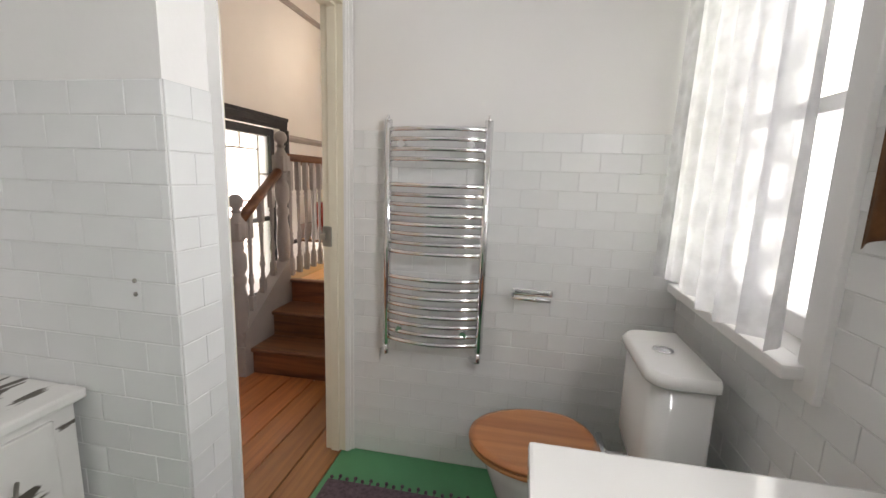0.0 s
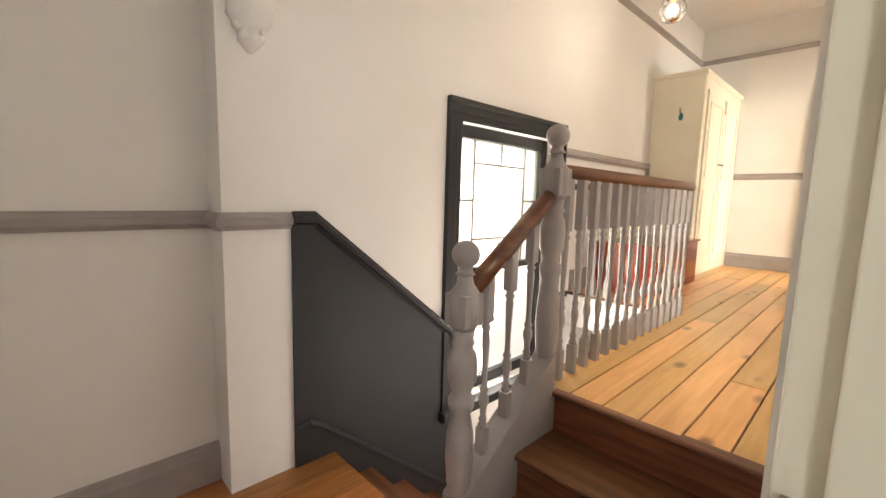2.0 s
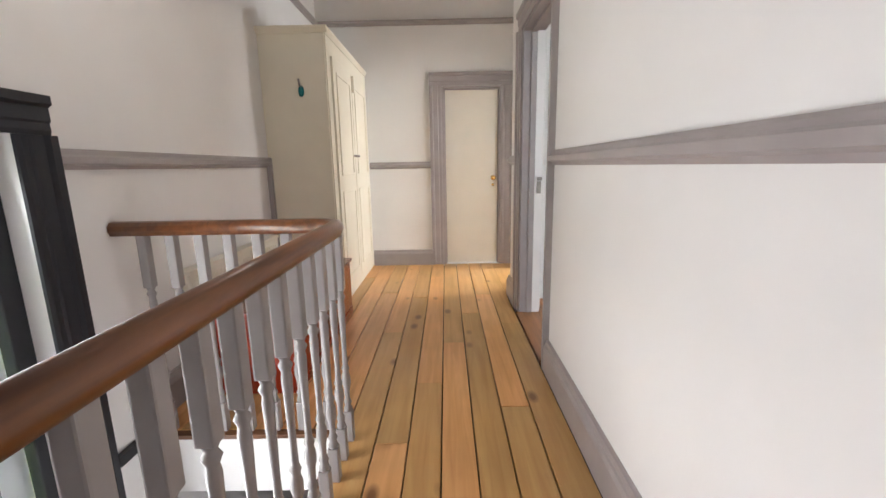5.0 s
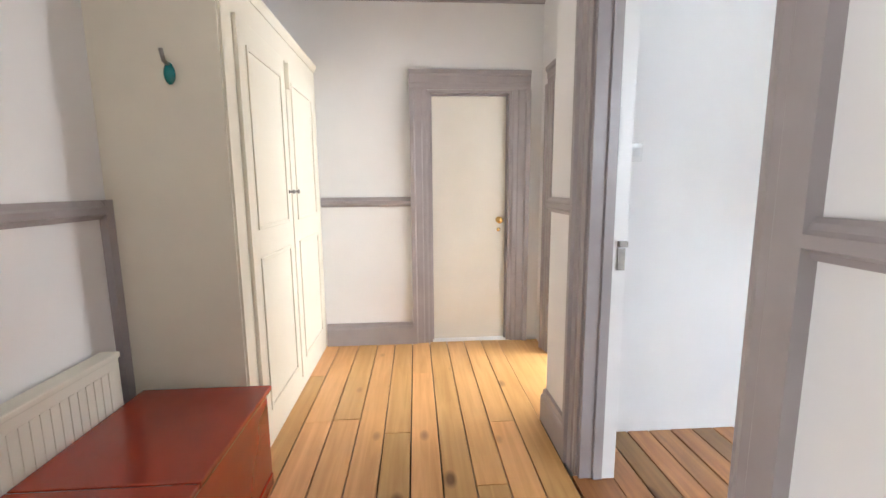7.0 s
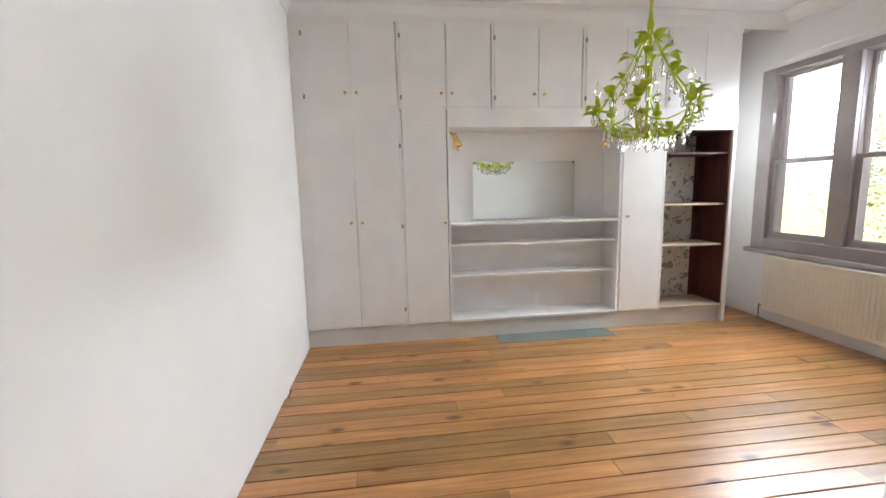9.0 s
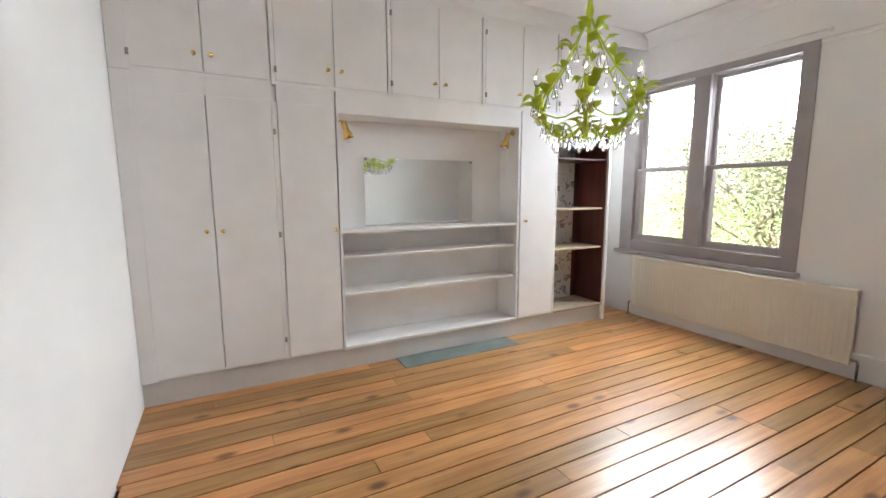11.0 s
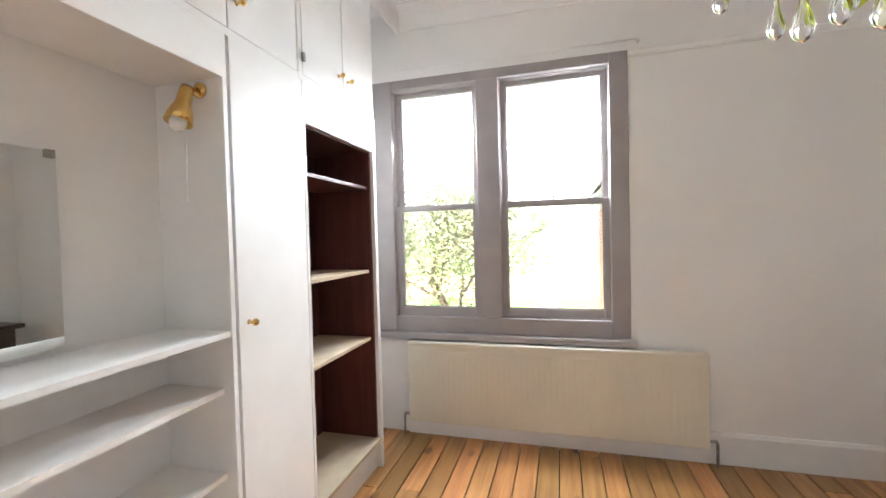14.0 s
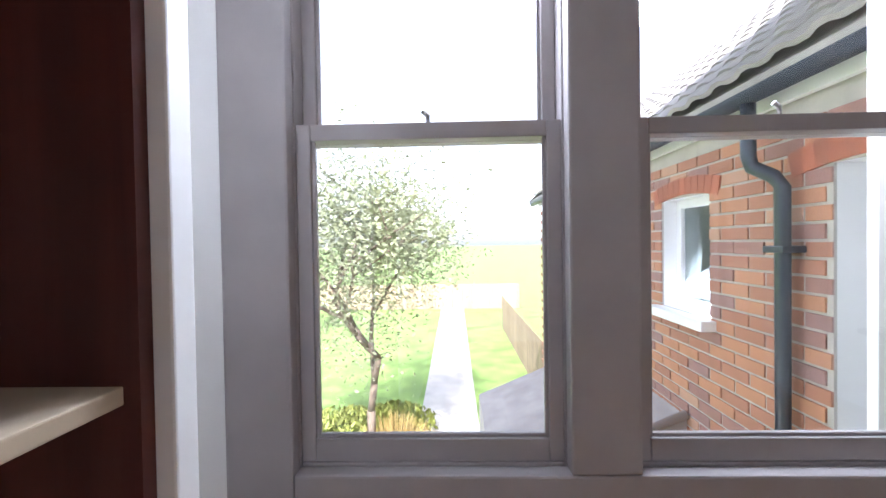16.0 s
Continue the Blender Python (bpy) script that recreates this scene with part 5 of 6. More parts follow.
# ---- chandelier ----
GRN = mat("lime_green_enamel", (0.52, 0.62, 0.025), 0.35, vary=0.12, scale=18)
CRYS = glass("crystal", (0.98, 0.99, 1.0), 0.02)
CX, CY, CB = 1.385, 4.385, 2.10
ch = thing("chandelier", (CX, CY, CB), "lime green leaf chandelier with hanging glass drops", "chandelier")
part("chain", tube(bmesh.new(), [(CX, CY, BCEIL), (CX, CY, CB + 0.66)], 0.006, 6), GRN, ch)
links = bmesh.new()
z = CB + 0.66
k = 0
while z < BCEIL - 0.03:
    pts = [(CX + 0.011 * math.cos(t) * (k % 2), CY + 0.011 * math.cos(t) * (1 - k % 2), z + 0.018 + 0.018 * math.sin(t)) for t in [2 * math.pi * i / 10 for i in range(11)]]
    tube(links, pts, 0.0025, 5)
    z += 0.03
    k += 1
part("chain_links", links, GRN, ch)
part("ceiling_rose", lathe(bmesh.new(), [(0.01, -0.05), (0.03, -0.04), (0.055, -0.012), (0.06, 0)], pose(CX, CY, BCEIL), 18), GRN, ch)
part("stem", lathe(bmesh.new(), [(0.008, 0.0), (0.022, 0.02), (0.012, 0.05), (0.009, 0.2), (0.016, 0.3), (0.009, 0.34), (0.009, 0.55), (0.02, 0.60), (0.008, 0.66)], pose(CX, CY, CB + 0.02), 12), GRN, ch)


def leaf(bm, at, d, size):
    """A pointed leaf with a folded midrib."""
    d = Vector(d).normalized()
    side = d.cross(Vector((0, 0, 1)))
    side = side.normalized() if side.length > 0.1 else Vector((1, 0, 0))
    up = side.cross(d)
    at = Vector(at)
    mid = [at + d * size * t + up * size * 0.18 * math.sin(math.pi * t) for t in (0, 0.25, 0.5, 0.75, 1)]
    wid = [0.04, 0.26, 0.32, 0.20, 0.0]
    c = [bm.verts.new(p) for p in mid]
    for s in (-1, 1):
        e = [bm.verts.new(p + side * s * size * w + up * size * 0.10 * (w / 0.3)) for p, w in zip(mid[:-1], wid)] + [c[-1]]
        for i in range(4):
            q = [c[i], c[i + 1], e[i + 1], e[i]] if i < 3 else [c[3], c[4], e[3]]
            f = bm.faces.new(q if s > 0 else q[::-1])
            f.smooth = True


dropm = lathe(bmesh.new(), [(0.001, 0), (0.003, -0.006), (0.005, -0.02), (0.0095, -0.036), (0.0105, -0.044), (0.008, -0.052), (0.001, -0.057)], None, 8)
drop_me = bpy.data.meshes.new("glass_drop")
dropm.to_mesh(drop_me)
dropm.free()
drop_me.materials.append(CRYS)


def put_drop(p, s=1.0):
    ob = new("glass_drop", drop_me)
    ob.location = p
    ob.scale = (s, s, s)
    ob.parent = ch
    ob.matrix_parent_inverse = ch.matrix_world.inverted()


rnd = random.Random(11)
ARMS = 6
for a in range(ARMS):
    t = 2 * math.pi * (a + 0.25) / ARMS
    c, s = math.cos(t), math.sin(t)

    def P(r, h, tw=0.0):
        return (CX + r * math.cos(t + tw), CY + r * math.sin(t + tw), CB + h)

    arm = part("arm", tube(bmesh.new(), [P(0.01, 0.10), P(0.06, 0.045), P(0.13, 0.035), P(0.20, 0.07), P(0.245, 0.13), P(0.262, 0.19)], 0.0075, 7), GRN, ch)
    up_ = part("upper_branch", tube(bmesh.new(), [P(0.262, 0.16), P(0.20, 0.27, 0.15), P(0.13, 0.36, 0.1), P(0.075, 0.46), P(0.03, 0.55), P(0.006, 0.60)], 0.005, 6), GRN, ch)
    part("candle_cup", lathe(bmesh.new(), [(0.006, 0), (0.026, 0.012), (0.03, 0.03), (0.014, 0.032), (0.013, 0.075), (0.010, 0.08)], pose(*P(0.262, 0.18)), 12), GRN, ch)
    part("bulb", lathe(bmesh.new(), [(0.009, 0), (0.017, 0.02), (0.019, 0.035), (0.012, 0.06), (0.003, 0.085), (0.001, 0.088)], pose(*P(0.262, 0.258)), 12), glass("clear_bulb_glass") if a == 0 else bpy.data.materials["clear_bulb_glass"], ch, "clear candle bulb")
    lv = bmesh.new()
    for r, h, tw in ((0.07, 0.05, 0), (0.12, 0.04, 0.1), (0.17, 0.06, -0.1), (0.22, 0.10, 0.08), (0.25, 0.15, -0.06), (0.262, 0.20, 0.06), (0.21, 0.26, 0.15), (0.14, 0.35, 0.1), (0.08, 0.45, 0), (0.035, 0.53, 0)):
        for k in range(2):
            tt = t + rnd.uniform(-1.6, 1.6)
            leaf(lv, P(r, h, tw), (math.cos(tt), math.sin(tt), rnd.uniform(-0.2, 0.7)), rnd.uniform(0.065, 0.10))
    part("leaves", lv, GRN, ch, "lime green metal leaves")
    for r, h, tw in ((0.05, 0.04, 0.2), (0.10, 0.03, -0.2), (0.15, 0.03, 0.15), (0.19, 0.05, -0.1), (0.23, 0.09, 0.1), (0.262, 0.17, 0.09), (0.262, 0.17, -0.09), (0.285, 0.18, 0.0), (0.20, 0.26, 0.2), (0.17, 0.30, 0.0), (0.13, 0.34, 0.25), (0.10, 0.40, -0.1), (0.07, 0.45, 0.2), (0.22, 0.10, 0.3), (0.18, 0.08, 0.5), (0.12, 0.06, 0.5)):
        put_drop(P(r, h - 0.005, tw), rnd.uniform(0.85, 1.2))
    sw_ = bmesh.new()
    t1 = t + 2 * math.pi / ARMS
    tube(sw_, [(CX + (0.25 - 0.03 * math.sin(math.pi * q)) * math.cos(t + (t1 - t) * q), CY + (0.25 - 0.03 * math.sin(math.pi * q)) * math.sin(t + (t1 - t) * q), CB + 0.15 - 0.05 * math.sin(math.pi * q)) for q in (0, 0.2, 0.4, 0.6, 0.8, 1)], 0.004, 5)
    part("swag", sw_, GRN, ch)

CLOTH = mat("brown_knitted_cloth", (0.13, 0.055, 0.02), 0.95, vary=0.4, scale=22, bump=0.8, bump_scale=90)
hang = thing("hanging_cloth", (0.69, 0.86, 1.3), "brown fringed cloth hanging on the bathroom wall", "cloth")
part("weave", drape(0.69, 0.885, 1.25, 1.58, 0.69, 2, 8, 0.006), CLOTH, hang)
part("hook", boxed(0.685, 0.78, 1.56, 0.7195, 0.80, 1.59, 0.003), STEEL, hang)

# ---- outside: brick wing, garden ----
BRICKM = mat("red_brick", (0.42, 0.19, 0.12), 0.85, vary=0.22, scale=8, bump=0.5, bump_scale=70, random=0.38)
_n, _l = BRICKM.node_tree.nodes, BRICKM.node_tree.links
_p = _n["Principled BSDF"]
_r, _m = _n.new("ShaderNodeValToRGB"), _n.new("ShaderNodeMix")
_r.color_ramp.interpolation = "CONSTANT"
for _pos, _col in ((0.0, (0.42, 0.19, 0.12, 1)), (0.35, (0.50, 0.24, 0.13, 1)), (0.6, (0.26, 0.15, 0.14, 1)), (0.78, (0.47, 0.30, 0.20, 1)), (0.9, (0.20, 0.14, 0.15, 1))):
    _e = _r.color_ramp.elements.new(_pos)
    _e.color = _col
_m.data_type = "RGBA"
_m.inputs[0].default_value = 0.7
_src = _p.inputs["Base Color"].links[0].from_socket
_o = _n.new("ShaderNodeObjectInfo")
_l.new(_o.outputs["Random"], _r.inputs[0]), _l.new(_src, _m.inputs[6]), _l.new(_r.outputs[0], _m.inputs[7])
_l.new(_m.outputs[2], _p.inputs["Base Color"])
MORTAR = mat("lime_mortar", (0.50, 0.46, 0.41), 0.95, vary=0.12, scale=12, bump=0.4)
SLATE = mat("concrete_roof_tile", (0.36, 0.33, 0.31), 0.8, vary=0.15, scale=5, bump=0.3, random=0.15)
IRON = mat("black_downpipe", (0.035, 0.045, 0.06), 0.35, vary=0.1)
wing = thing("brick_wing", (1.0, -1.0, -2.45), "red brick rear wing with tiled roof and white windows", "house")
bm = bmesh.new()
for y0, y1, z0, z1 in ((-4.2, -2.0, -2.6, 2.5), (-2.0, -1.40, -2.6, 1.35), (-2.0, -1.40, 2.10, 2.5), (-1.40, -0.08, -2.6, 2.5), (-0.08, 0.50, -2.6, 1.35), (-0.08, 0.50, 2.10, 2.5), (0.50, 1.30, -2.6, 2.5), (1.30, 1.72, -2.6, 0.97), (1.30, 1.72, 2.12, 2.5), (1.72, 1.848, -2.6, 2.5)):
    box(bm, 0.991, y0, z0, 1.004, y1, z1)
part("mortar_face", bm, MORTAR, wing)
part("end_wall", boxed(-1.65, -4.2, -2.6, 0.80, -1.36, 2.5), MORTAR, wing)
brick_me = bpy.data.meshes.new("brick")
b_ = boxed(-0.006, -0.1055, -0.031, 0.006, 0.1055, 0.031, 0.003)
b_.to_mesh(brick_me)
b_.free()
brick_me.materials.append(BRICKM)
rnd = random.Random(21)
far_v, far_f = [], []
HOLES = ((-2.0, -1.40, 1.35, 2.22), (-0.08, 0.50, 1.35, 2.22), (1.30, 1.72, 0.97, 2.24))
for r in range(62):
    z = -2.2 + r * 0.075
    if z > 2.36:
        break
    y = 1.84 - 0.1125 * (r % 2)
    while y > -4.1:
        y -= 0.225
        lo, hi = y - 0.1055, y + 0.1055
        for h in HOLES:
            if h[2] - 0.03 < z < h[3] and hi > h[0] and lo < h[1]:
                lo, hi = (lo, h[0]) if y < (h[0] + h[1]) / 2 else (h[1], hi)
        if hi - lo < 0.04:
            continue
        mid = (lo + hi) / 2
        if y > -0.55 and z > 0.55:
            ob = new("brick", brick_me)
            ob.location = (1.006 + rnd.uniform(-0.002, 0.002), mid, z)
            ob.scale = (1, (hi - lo) / 0.211, 1)
            ob.parent = wing
            ob.matrix_parent_inverse = wing.matrix_world.inverted()
        else:
            k = len(far_v)
            for x in (1.011, 1.0):
                far_v += [(x, lo, z - 0.031), (x, hi, z - 0.031), (x, hi, z + 0.031), (x, lo, z + 0.031)]
            far_f += [(k, k + 1, k + 2, k + 3)] + [(k + i, k + 4 + i, k + 4 + (i + 1) % 4, k + (i + 1) % 4) for i in range(4)]
me = bpy.data.meshes.new("far_bricks")
me.from_pydata(far_v, [], far_f)
me.materials.append(BRICKM)
fb = new("far_bricks", me)
fb.parent = wing
fb.matrix_parent_inverse = wing.matrix_world.inverted()
tagged(fb, kind="stuff")
# brick arches over the windows
ARCHM = mat("rubbed_red_brick", (0.40, 0.13, 0.07), 0.8, vary=0.18, scale=10, bump=0.3, random=0.2)
for c, w, top in ((0.21, 0.68, 2.115), (-1.70, 0.68, 2.115), (1.45, 0.62, 2.13)):
    for k in range(11):
        s = (k - 5) / 5
        ob = part("arch_brick", boxed(-0.008, -0.034, 0.0, 0.008, 0.034, 0.11, 0.003), ARCHM, wing)
        ob.matrix_parent_inverse = wing.matrix_world.inverted()
        ob.matrix_basis = pose(1.007, c + s * w / 2, top - 0.035 * s * s, -s * 12)
# roof: rows of pantiles up the slope
part("roof_deck", prism(bmesh.new(), [(0.0, 0.0), (0.0, -0.03), (-1.75, 1.47), (-1.75, 1.50)], (1.20, -4.4, 2.52), (1.20, 1.845, 2.52)), SLATE, wing)
part("fascia", boxed(1.02, -4.3, 2.42, 1.05, 1.845, 2.52), WHITE, wing)
part("gutter", tube(bmesh.new(), [(1.15, -4.3, 2.47), (1.15, 1.845, 2.49)], 0.05, 12), IRON, wing, "dark half-round gutter")
tile_bm = bmesh.new()
dx, dz = -0.7593, 0.6508
sec = []
for k in range(32):
    y = -4.4 + k * 0.195
    sec += [(y, 0.012), (y + 0.045, 0.028), (y + 0.09, 0.028), (y + 0.135, 0.012)]
for r in range(10):
    v0 = Vector((1.22 + dx * 0.21 * r, 0, 2.545 + dz * 0.21 * r))
    v1 = v0 + Vector((dx, 0, dz)) * 0.235
    n = Vector((-dz * -1, 0, -dx))
    A = [tile_bm.verts.new(v0 + n * (h + 0.012) + Vector((0, y, 0))) for y, h in sec]
    B = [tile_bm.verts.new(v1 + n * (h - 0.004) + Vector((0, y, 0))) for y, h in sec]
    C = [tile_bm.verts.new(v0 + n * (h - 0.012) + Vector((0, y, 0))) for y, h in sec]
    for i in range(len(sec) - 1):
        tile_bm.faces.new((A[i], A[i + 1], B[i + 1], B[i]))
        tile_bm.faces.new((C[i], C[i + 1], A[i + 1], A[i]))
tagged(part("roof_tiles", tile_bm, SLATE, wing), kind="stuff")
part("downpipe", tube(bmesh.new(), [(1.15, 1.03, 2.44), (1.15, 1.03, 2.20), (1.14, 1.04, 2.15), (1.09, 1.10, 2.10), (1.065, 1.12, 2.05), (1.065, 1.12, -2.4)], 0.032, 14), IRON, wing, "black painted downpipe with an offset bend")
part("downpipe", tube(bmesh.new(), [(1.15, -0.85, 2.44), (1.12, -0.85, 2.30), (1.065, -0.85, 2.18), (1.065, -0.85, -2.4)], 0.036, 14), IRON, wing, "black painted downpipe")
part("pipe_bracket", boxed(1.0, -0.91, 1.62, 1.11, -0.79, 1.65, 0.004), IRON, wing)
part("pipe_bracket", boxed(1.0, 1.06, 1.76, 1.11, 1.18, 1.79, 0.004), IRON, wing)
lean = thing("lean_to_roof", (1.6, -0.2, 0.4), "small grey tiled lean-to roof beside the brick wing", "roof")
part("slope", prism(bmesh.new(), [(0, 0.62), (0, -3.0), (1.25, -3.0), (1.25, 0.1)], (1.012, -1.6, 0.05), (1.012, 0.25, 0.05)), SLATE, lean)
part("verge", tube(bmesh.new(), [(1.02, 0.26, 0.69), (2.28, 0.26, 0.17)], 0.03, 8), SLATE, lean)

GRASS = mat("lawn_grass", (0.17, 0.26, 0.06), 0.9, vary=0.35, scale=1.5, bump=0.8, bump_scale=50, dirt=0.2)
PAVE = mat("pale_paving", (0.45, 0.42, 0.37), 0.9, vary=0.15, scale=2, bump=0.3, dirt=0.3)
GZ = -2.45
struct("ground", boxed(-400, -500, GZ - 0.5, 400, 1.84, GZ), GRASS, "garden lawn running to the horizon", "ground")
struct("path", boxed(2.0, -24, GZ, 3.4, 0.5, GZ + 0.02), PAVE, "pale paved garden path", "path")
struct("pavement", boxed(1.0, -3.0, GZ, 9.0, 1.84, GZ + 0.015), PAVE, "pale patio paving", "pavement")
FENCE = mat("weathered_fence_wood", (0.30, 0.22, 0.14), 0.85, vary=0.2, scale=6, random=0.2)
fence = thing("garden_fence", (-2.5, -12, GZ), "weathered wooden fence along the garden", "fence")
bd = bpy.data.meshes.new("fence_board")
b_ = boxed(-0.01, -0.10, 0, 0.01, 0.10, 1.6, 0.003)
b_.to_mesh(bd)
b_.free()
bd.materials.append(FENCE)
for k in range(60):
    ob = new("fence_board", bd)
    ob.location = (0.2, -5.0 - k * 0.215, GZ)
    ob.parent = fence
    ob.matrix_parent_inverse = fence.matrix_world.inverted()
back = thing("garden_fence", (4, -24, GZ), "weathered wooden fence at the end of the garden", "fence")
for k in range(70):
    ob = new("fence_board", bd)
    ob.matrix_world = pose(-1.5 + k * 0.215, -24, GZ, 0, 0, 90)
    ob.parent = back
    ob.matrix_parent_inverse = back.matrix_world.inverted()

BARK = mat("tree_bark", (0.16, 0.12, 0.085), 0.9, vary=0.3, scale=14, bump=0.8, bump_scale=40)
LEAFM = mat("small_green_leaves", (0.21, 0.23, 0.12), 0.6, vary=0.35, scale=3)


def tree(at, height, spread, leaves, seed, material, label, size=0.07, stem=0.36, loose=0.16):
    """A leaning, forked trunk, limbs that split again, and loose leaves round the twigs."""
    rnd = random.Random(seed)
    t = thing("garden_tree", at, label, "tree")
    wood_ = bmesh.new()
    tips = []

    def grow(p, d, length, r, depth):
        pts = [p]
        for k in range(4):
            d = (d + Vector((rnd.uniform(-0.16, 0.16), rnd.uniform(-0.16, 0.16), rnd.uniform(-0.04, 0.10)))).normalized()
            pts.append(pts[-1] + d * length / 4)
        for k in range(4):
            tube(wood_, [pts[k], pts[k + 1]], r * (1 - 0.09 * k), 6)
        if depth >= (2 if stem > 0.3 else 1):
            tips.extend(pts[1:])
        if depth < 4:
            for k in range(rnd.choice((2, 3)) if depth else 3):
                a = rnd.uniform(0, 2 * math.pi)
                e = (d + Vector((math.cos(a), math.sin(a), rnd.uniform(-0.15, 0.35))) * spread).normalized()
                grow(pts[-1] if k else pts[-2], e, length * rnd.uniform(0.62, 0.8), r * 0.6, depth + 1)

    grow(Vector(at), Vector((0.05, 0.0, 1)), height * stem, 0.09, 0)
    part("trunk", wood_, BARK, t)
    vs, fs = [], []
    for k in range(leaves):
        c = rnd.choice(tips) + Vector((rnd.gauss(0, loose), rnd.gauss(0, loose), rnd.gauss(0, loose * 0.9)))
        u = Vector((rnd.gauss(0, 1), rnd.gauss(0, 1), rnd.gauss(0, 0.6))).normalized()
        w = u.cross(Vector((rnd.gauss(0, 1), rnd.gauss(0, 1), rnd.gauss(0, 1)))).normalized()
        s = size * rnd.uniform(0.6, 1.2)
        i = len(vs)
        vs += [c - u * s * 0.5, c + w * s * 0.22, c + u * s * 0.5, c - w * s * 0.22]
        fs.append((i, i + 1, i + 2, i + 3))
    me = bpy.data.meshes.new("crown")
    me.from_pydata(vs, [], fs)
    me.materials.append(material)
    cr = new("crown", me)
    cr.parent = t
    cr.matrix_parent_inverse = t.matrix_world.inverted()
    tagged(cr, kind="stuff")
    return t


tree((4.15, -4.9, GZ), 9.0, 0.98, 27000, 3, LEAFM, "small garden tree with open crown of small green leaves", 0.09, 0.25, 0.46)
SHRUB = mat("yellow_green_shrub", (0.20, 0.22, 0.04), 0.7, vary=0.4, scale=4)
GOLD = mat("golden_grass_clump", (0.34, 0.24, 0.08), 0.8, vary=0.3, scale=5)


def shrub(at, r, h, n, seed, material, label, blade=False):
    rnd = random.Random(seed)
    s = thing("garden_shrub", at, label, "shrub")
    vs, fs = [], []
    for k in range(n):
        a, q = rnd.uniform(0, 2 * math.pi), rnd.random() ** 0.5
        base = Vector((at[0] + 0.35 * r * q * math.cos(a), at[1] + 0.35 * r * q * math.sin(a), at[2]))
        tip = Vector((at[0] + r * q * math.cos(a), at[1] + r * q * math.sin(a), at[2] + h * rnd.uniform(0.3, 1.0) * (1.1 - 0.5 * q)))
        if not blade:
            base = tip - Vector((rnd.gauss(0, 0.05), rnd.gauss(0, 0.05), 0.09))
        w = (tip - base).cross(Vector((rnd.gauss(0, 1), rnd.gauss(0, 1), 0.3))).normalized() * (0.008 if blade else 0.03)
        i = len(vs)
        vs += [base - w, base + w, tip + w * 0.4, tip - w * 0.4]
        fs.append((i, i + 1, i + 2, i + 3))
    me = bpy.data.meshes.new("foliage")
    me.from_pydata(vs, [], fs)
    me.materials.append(material)
    f = new("foliage", me)
    f.parent = s
    f.matrix_parent_inverse = s.matrix_world.inverted()
    tagged(f, kind="stuff")


shrub((3.7, -5.0, GZ), 0.8, 1.1, 1500, 1, GOLD, "golden dried grass clump beside the path", True)
shrub((4.9, -5.6, GZ), 1.1, 0.9, 1800, 2, SHRUB, "low yellow-green leafy garden shrub")
shrub((3.9, -6.4, GZ), 0.9, 0.7, 1200, 3, SHRUB, "low yellow-green leafy garden shrub")
for k, (x, y, h) in enumerate(((9.5, -16, 6.5), (-4, -22, 7.0), (6.0, -30, 8.0))):
    tree((x, y, GZ), h, 0.8, 5000, 30 + k, LEAFM, "tall garden tree in the distance", 0.22)

fw = thing("window_wing", (0.87, -1.70, 1.35), "white framed window in the brick wing", "window", kind="structure")
bm = bmesh.new()
for q in ((-2.0, -1.94, 1.35, 2.10), (-1.46, -1.40, 1.35, 2.10), (-1.94, -1.46, 2.04, 2.10), (-1.94, -1.46, 1.35, 1.41)):
    box(bm, 0.86, q[0], q[2], 0.92, q[1], q[3], 0.004)
part("window_frame", bm, WHITE, fw)
part("pane", boxed(0.885, -1.94, 1.41, 0.895, -1.46, 2.04), mat("dark_window_pane", (0.05, 0.06, 0.06), 0.05, vary=0.02), fw)
part("outer_sill", boxed(0.90, -2.06, 1.285, 1.10, -1.34, 1.348, 0.01), WHITE, fw)

# ---- boards and tiles, piece by piece ----
boards(floor_corridor, -1.72, -0.732, 2.905, 7.90, U, PINE, 0.141, 1, (1.8, 3.6))
boards(floor_landing, -2.63, -1.72, 4.722, 7.90, U, PINE, 0.141, 2)
boards(floor_half, -2.80, -0.722, 0.98, 2.40, 0.0, PINE_RED, 0.165, 3)
boards(floor_bedroom, -0.55, 2.84, 2.13, 6.53, U, PINE_BED, 0.118, 4, (1.2, 3.0))
boards(floor_bedroom, 2.84, 3.30, 2.13, 2.52, U, PINE_BED, 0.118, 5, (1.2, 3.0))


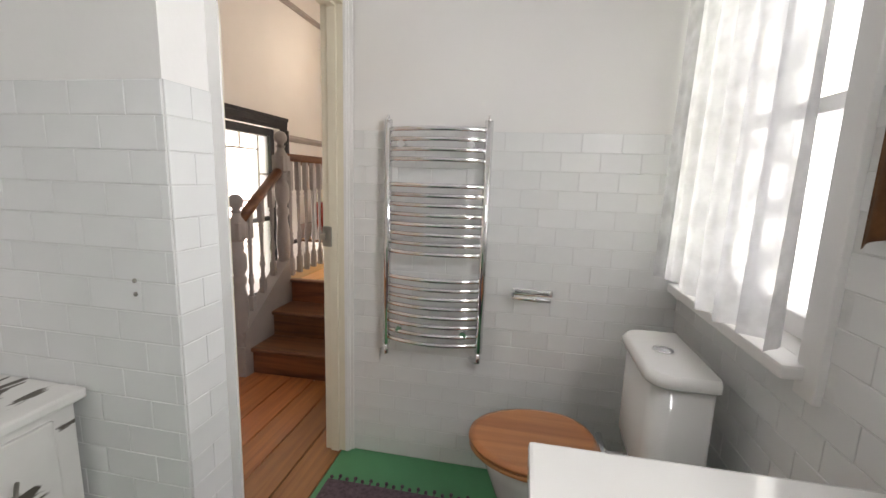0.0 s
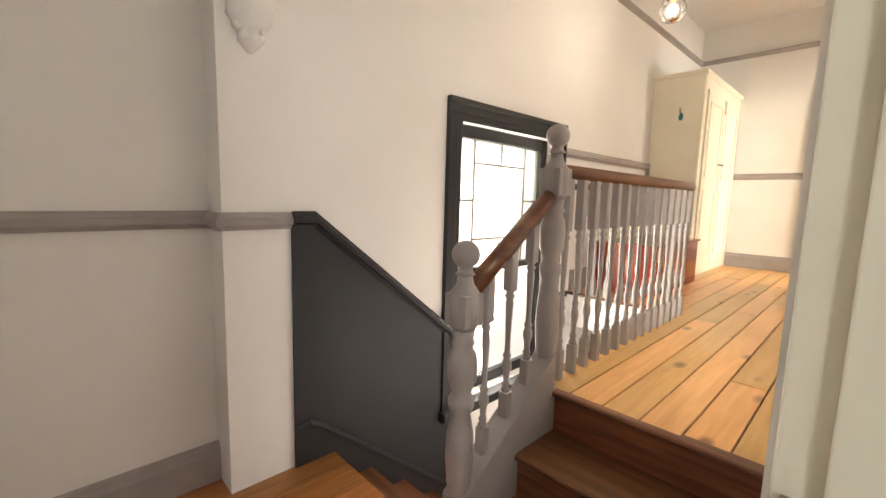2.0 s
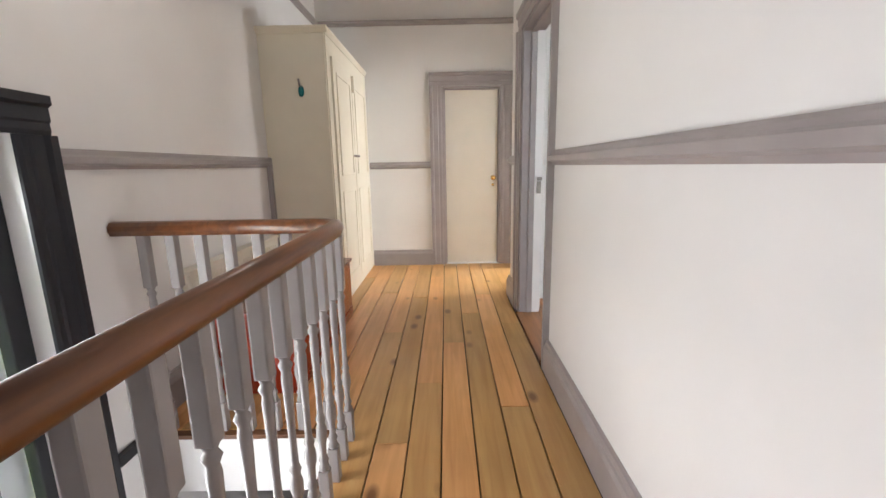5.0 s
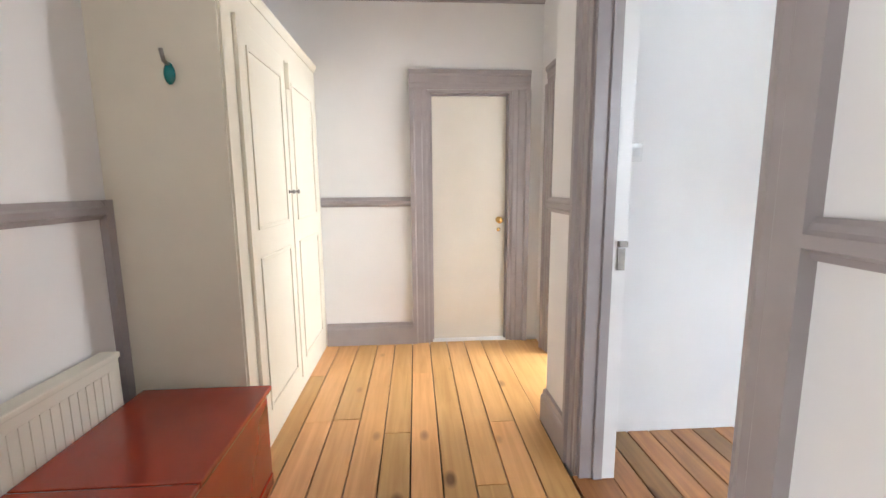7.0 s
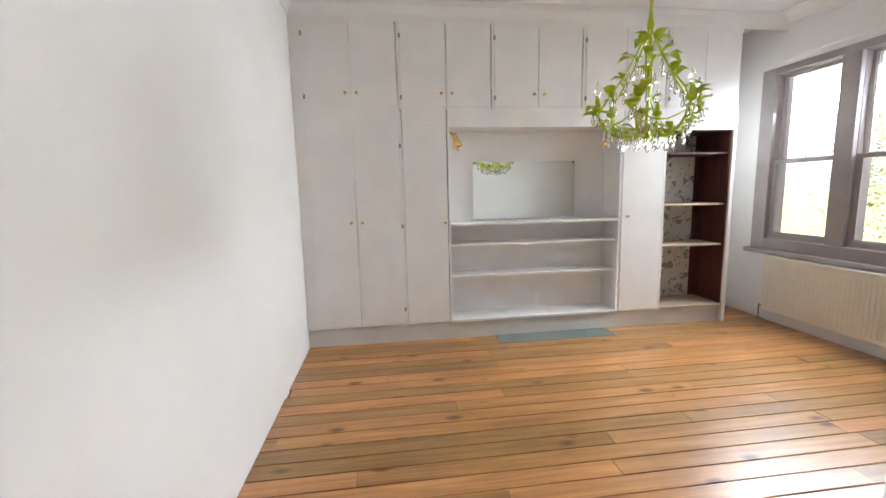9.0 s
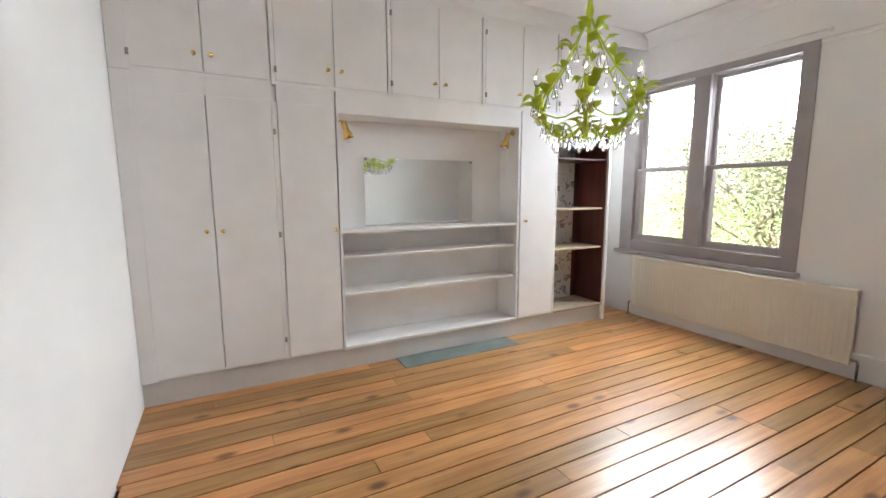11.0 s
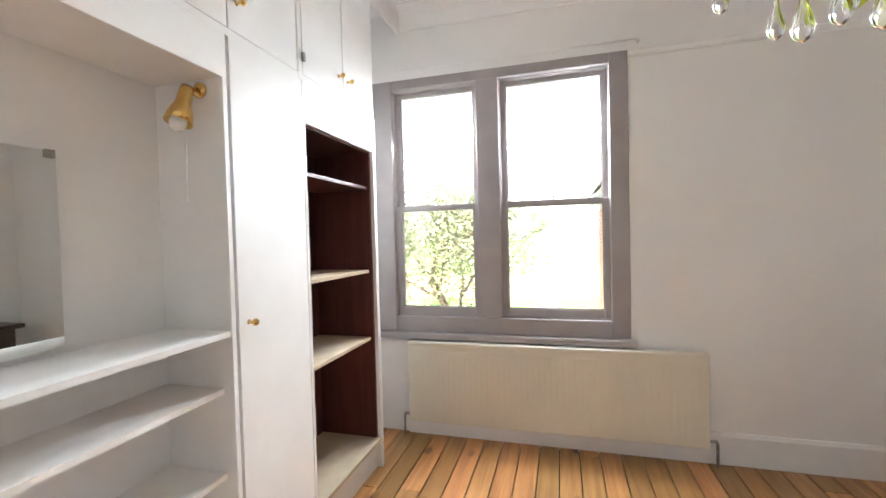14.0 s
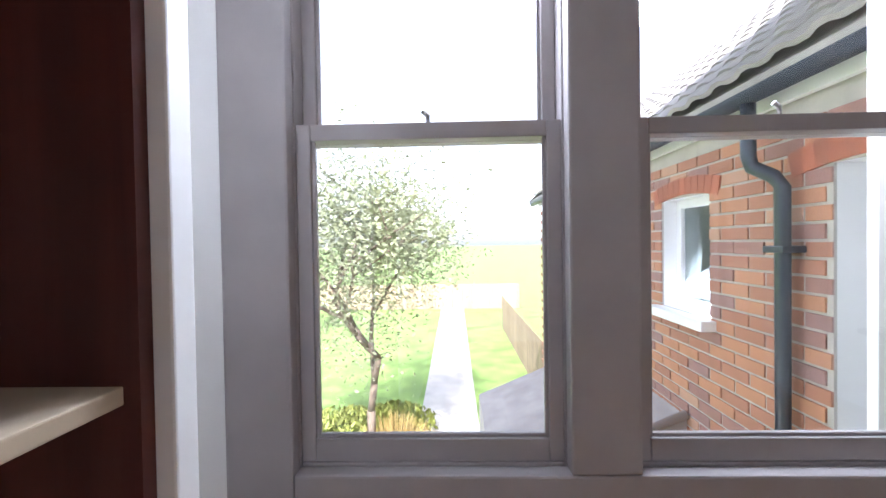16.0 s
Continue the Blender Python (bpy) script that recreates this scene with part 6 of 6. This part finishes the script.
def tiles(parent, origin, along, normal, length, z0, rows, seed, holes=()):
    """Brick-bonded 150 x 76 mm glazed tiles laid on a wall face."""
    me = bpy.data.meshes.get("wall_tile")
    W, H, G = 0.152, 0.0765, 0.0018
    if me is None:
        bm = bmesh.new()
        w, h = W / 2 - G / 2, H / 2 - G / 2
        o = [bm.verts.new((x, 0, z)) for x, z in ((-w, -h), (w, -h), (w, h), (-w, h))]
        i_ = [bm.verts.new((x, -0.0018, z)) for x, z in ((-w + 0.0015, -h + 0.0015), (w - 0.0015, -h + 0.0015), (w - 0.0015, h - 0.0015), (-w + 0.0015, h - 0.0015))]
        bm.faces.new(i_)
        for k in range(4):
            bm.faces.new((o[k], o[(k + 1) % 4], i_[(k + 1) % 4], i_[k]))
        bmesh.ops.recalc_face_normals(bm, faces=bm.faces)
        me = bpy.data.meshes.new("wall_tile")
        bm.to_mesh(me)
        bm.free()
        me.materials.append(TILE)
    along, normal, origin = Vector(along), Vector(normal), Vector(origin)
    yaw = math.atan2(normal.y, normal.x) + math.pi / 2
    rnd = random.Random(seed)
    for r in range(rows):
        a = -W / 2 * (r % 2)
        while a < length - 0.002:
            lo, hi = max(a, 0), min(a + W, length)
            mid, z = (lo + hi) / 2, z0 + (r + 0.5) * H
            a += W
            if hi - lo < 0.012 or any(h[0] < mid < h[1] and h[2] < z < h[3] for h in holes):
                continue
            ob = new("wall_tile", me)
            ob.matrix_world = Matrix.Translation(origin + along * mid + Vector((0, 0, z))) @ Matrix.Rotation(yaw + rnd.uniform(-0.003, 0.003), 4, "Z") @ Matrix.Diagonal(((hi - lo) / W, 1, 1, 1))
            ob.parent = parent


gr = struct("tiling_north", boxed(-0.69, 1.797, 0.0, 0.715, 1.7995, 1.535), GROUT, "white glazed brick-bond wall tiles", "tiles")
tiles(gr, (-0.69, 1.797, 0), (1, 0, 0), (0, -1, 0), 1.405, 0.005, 20, 1)
gr = struct("tiling_east", box(boxed(0.7172, -0.3, 0.0, 0.7195, 1.797, 0.93), 0.7172, -0.3, 0.93, 0.7195, 0.95, 1.535), GROUT, "white glazed brick-bond wall tiles", "tiles")
tiles(gr, (0.717, -0.3, 0), (0, 1, 0), (-1, 0, 0), 2.095, 0.005, 20, 2, [(1.23, 2.2, 0.90, 2.0)])
gr = struct("tiling_nib", boxed(-1.48, 0.8275, 0.0, -0.70, 0.8295, 1.535), GROUT, "white glazed brick-bond wall tiles", "tiles")
tiles(gr, (-1.48, 0.8275, 0), (1, 0, 0), (0, -1, 0), 0.78, 0.005, 20, 3)
gr = struct("tiling_nib_end", boxed(-0.6995, 0.83, 0.0, -0.6975, 0.985, 1.535), GROUT, "white glazed brick-bond wall tiles", "tiles")
tiles(gr, (-0.6975, 0.83, 0), (0, 1, 0), (1, 0, 0), 0.155, 0.005, 20, 4)
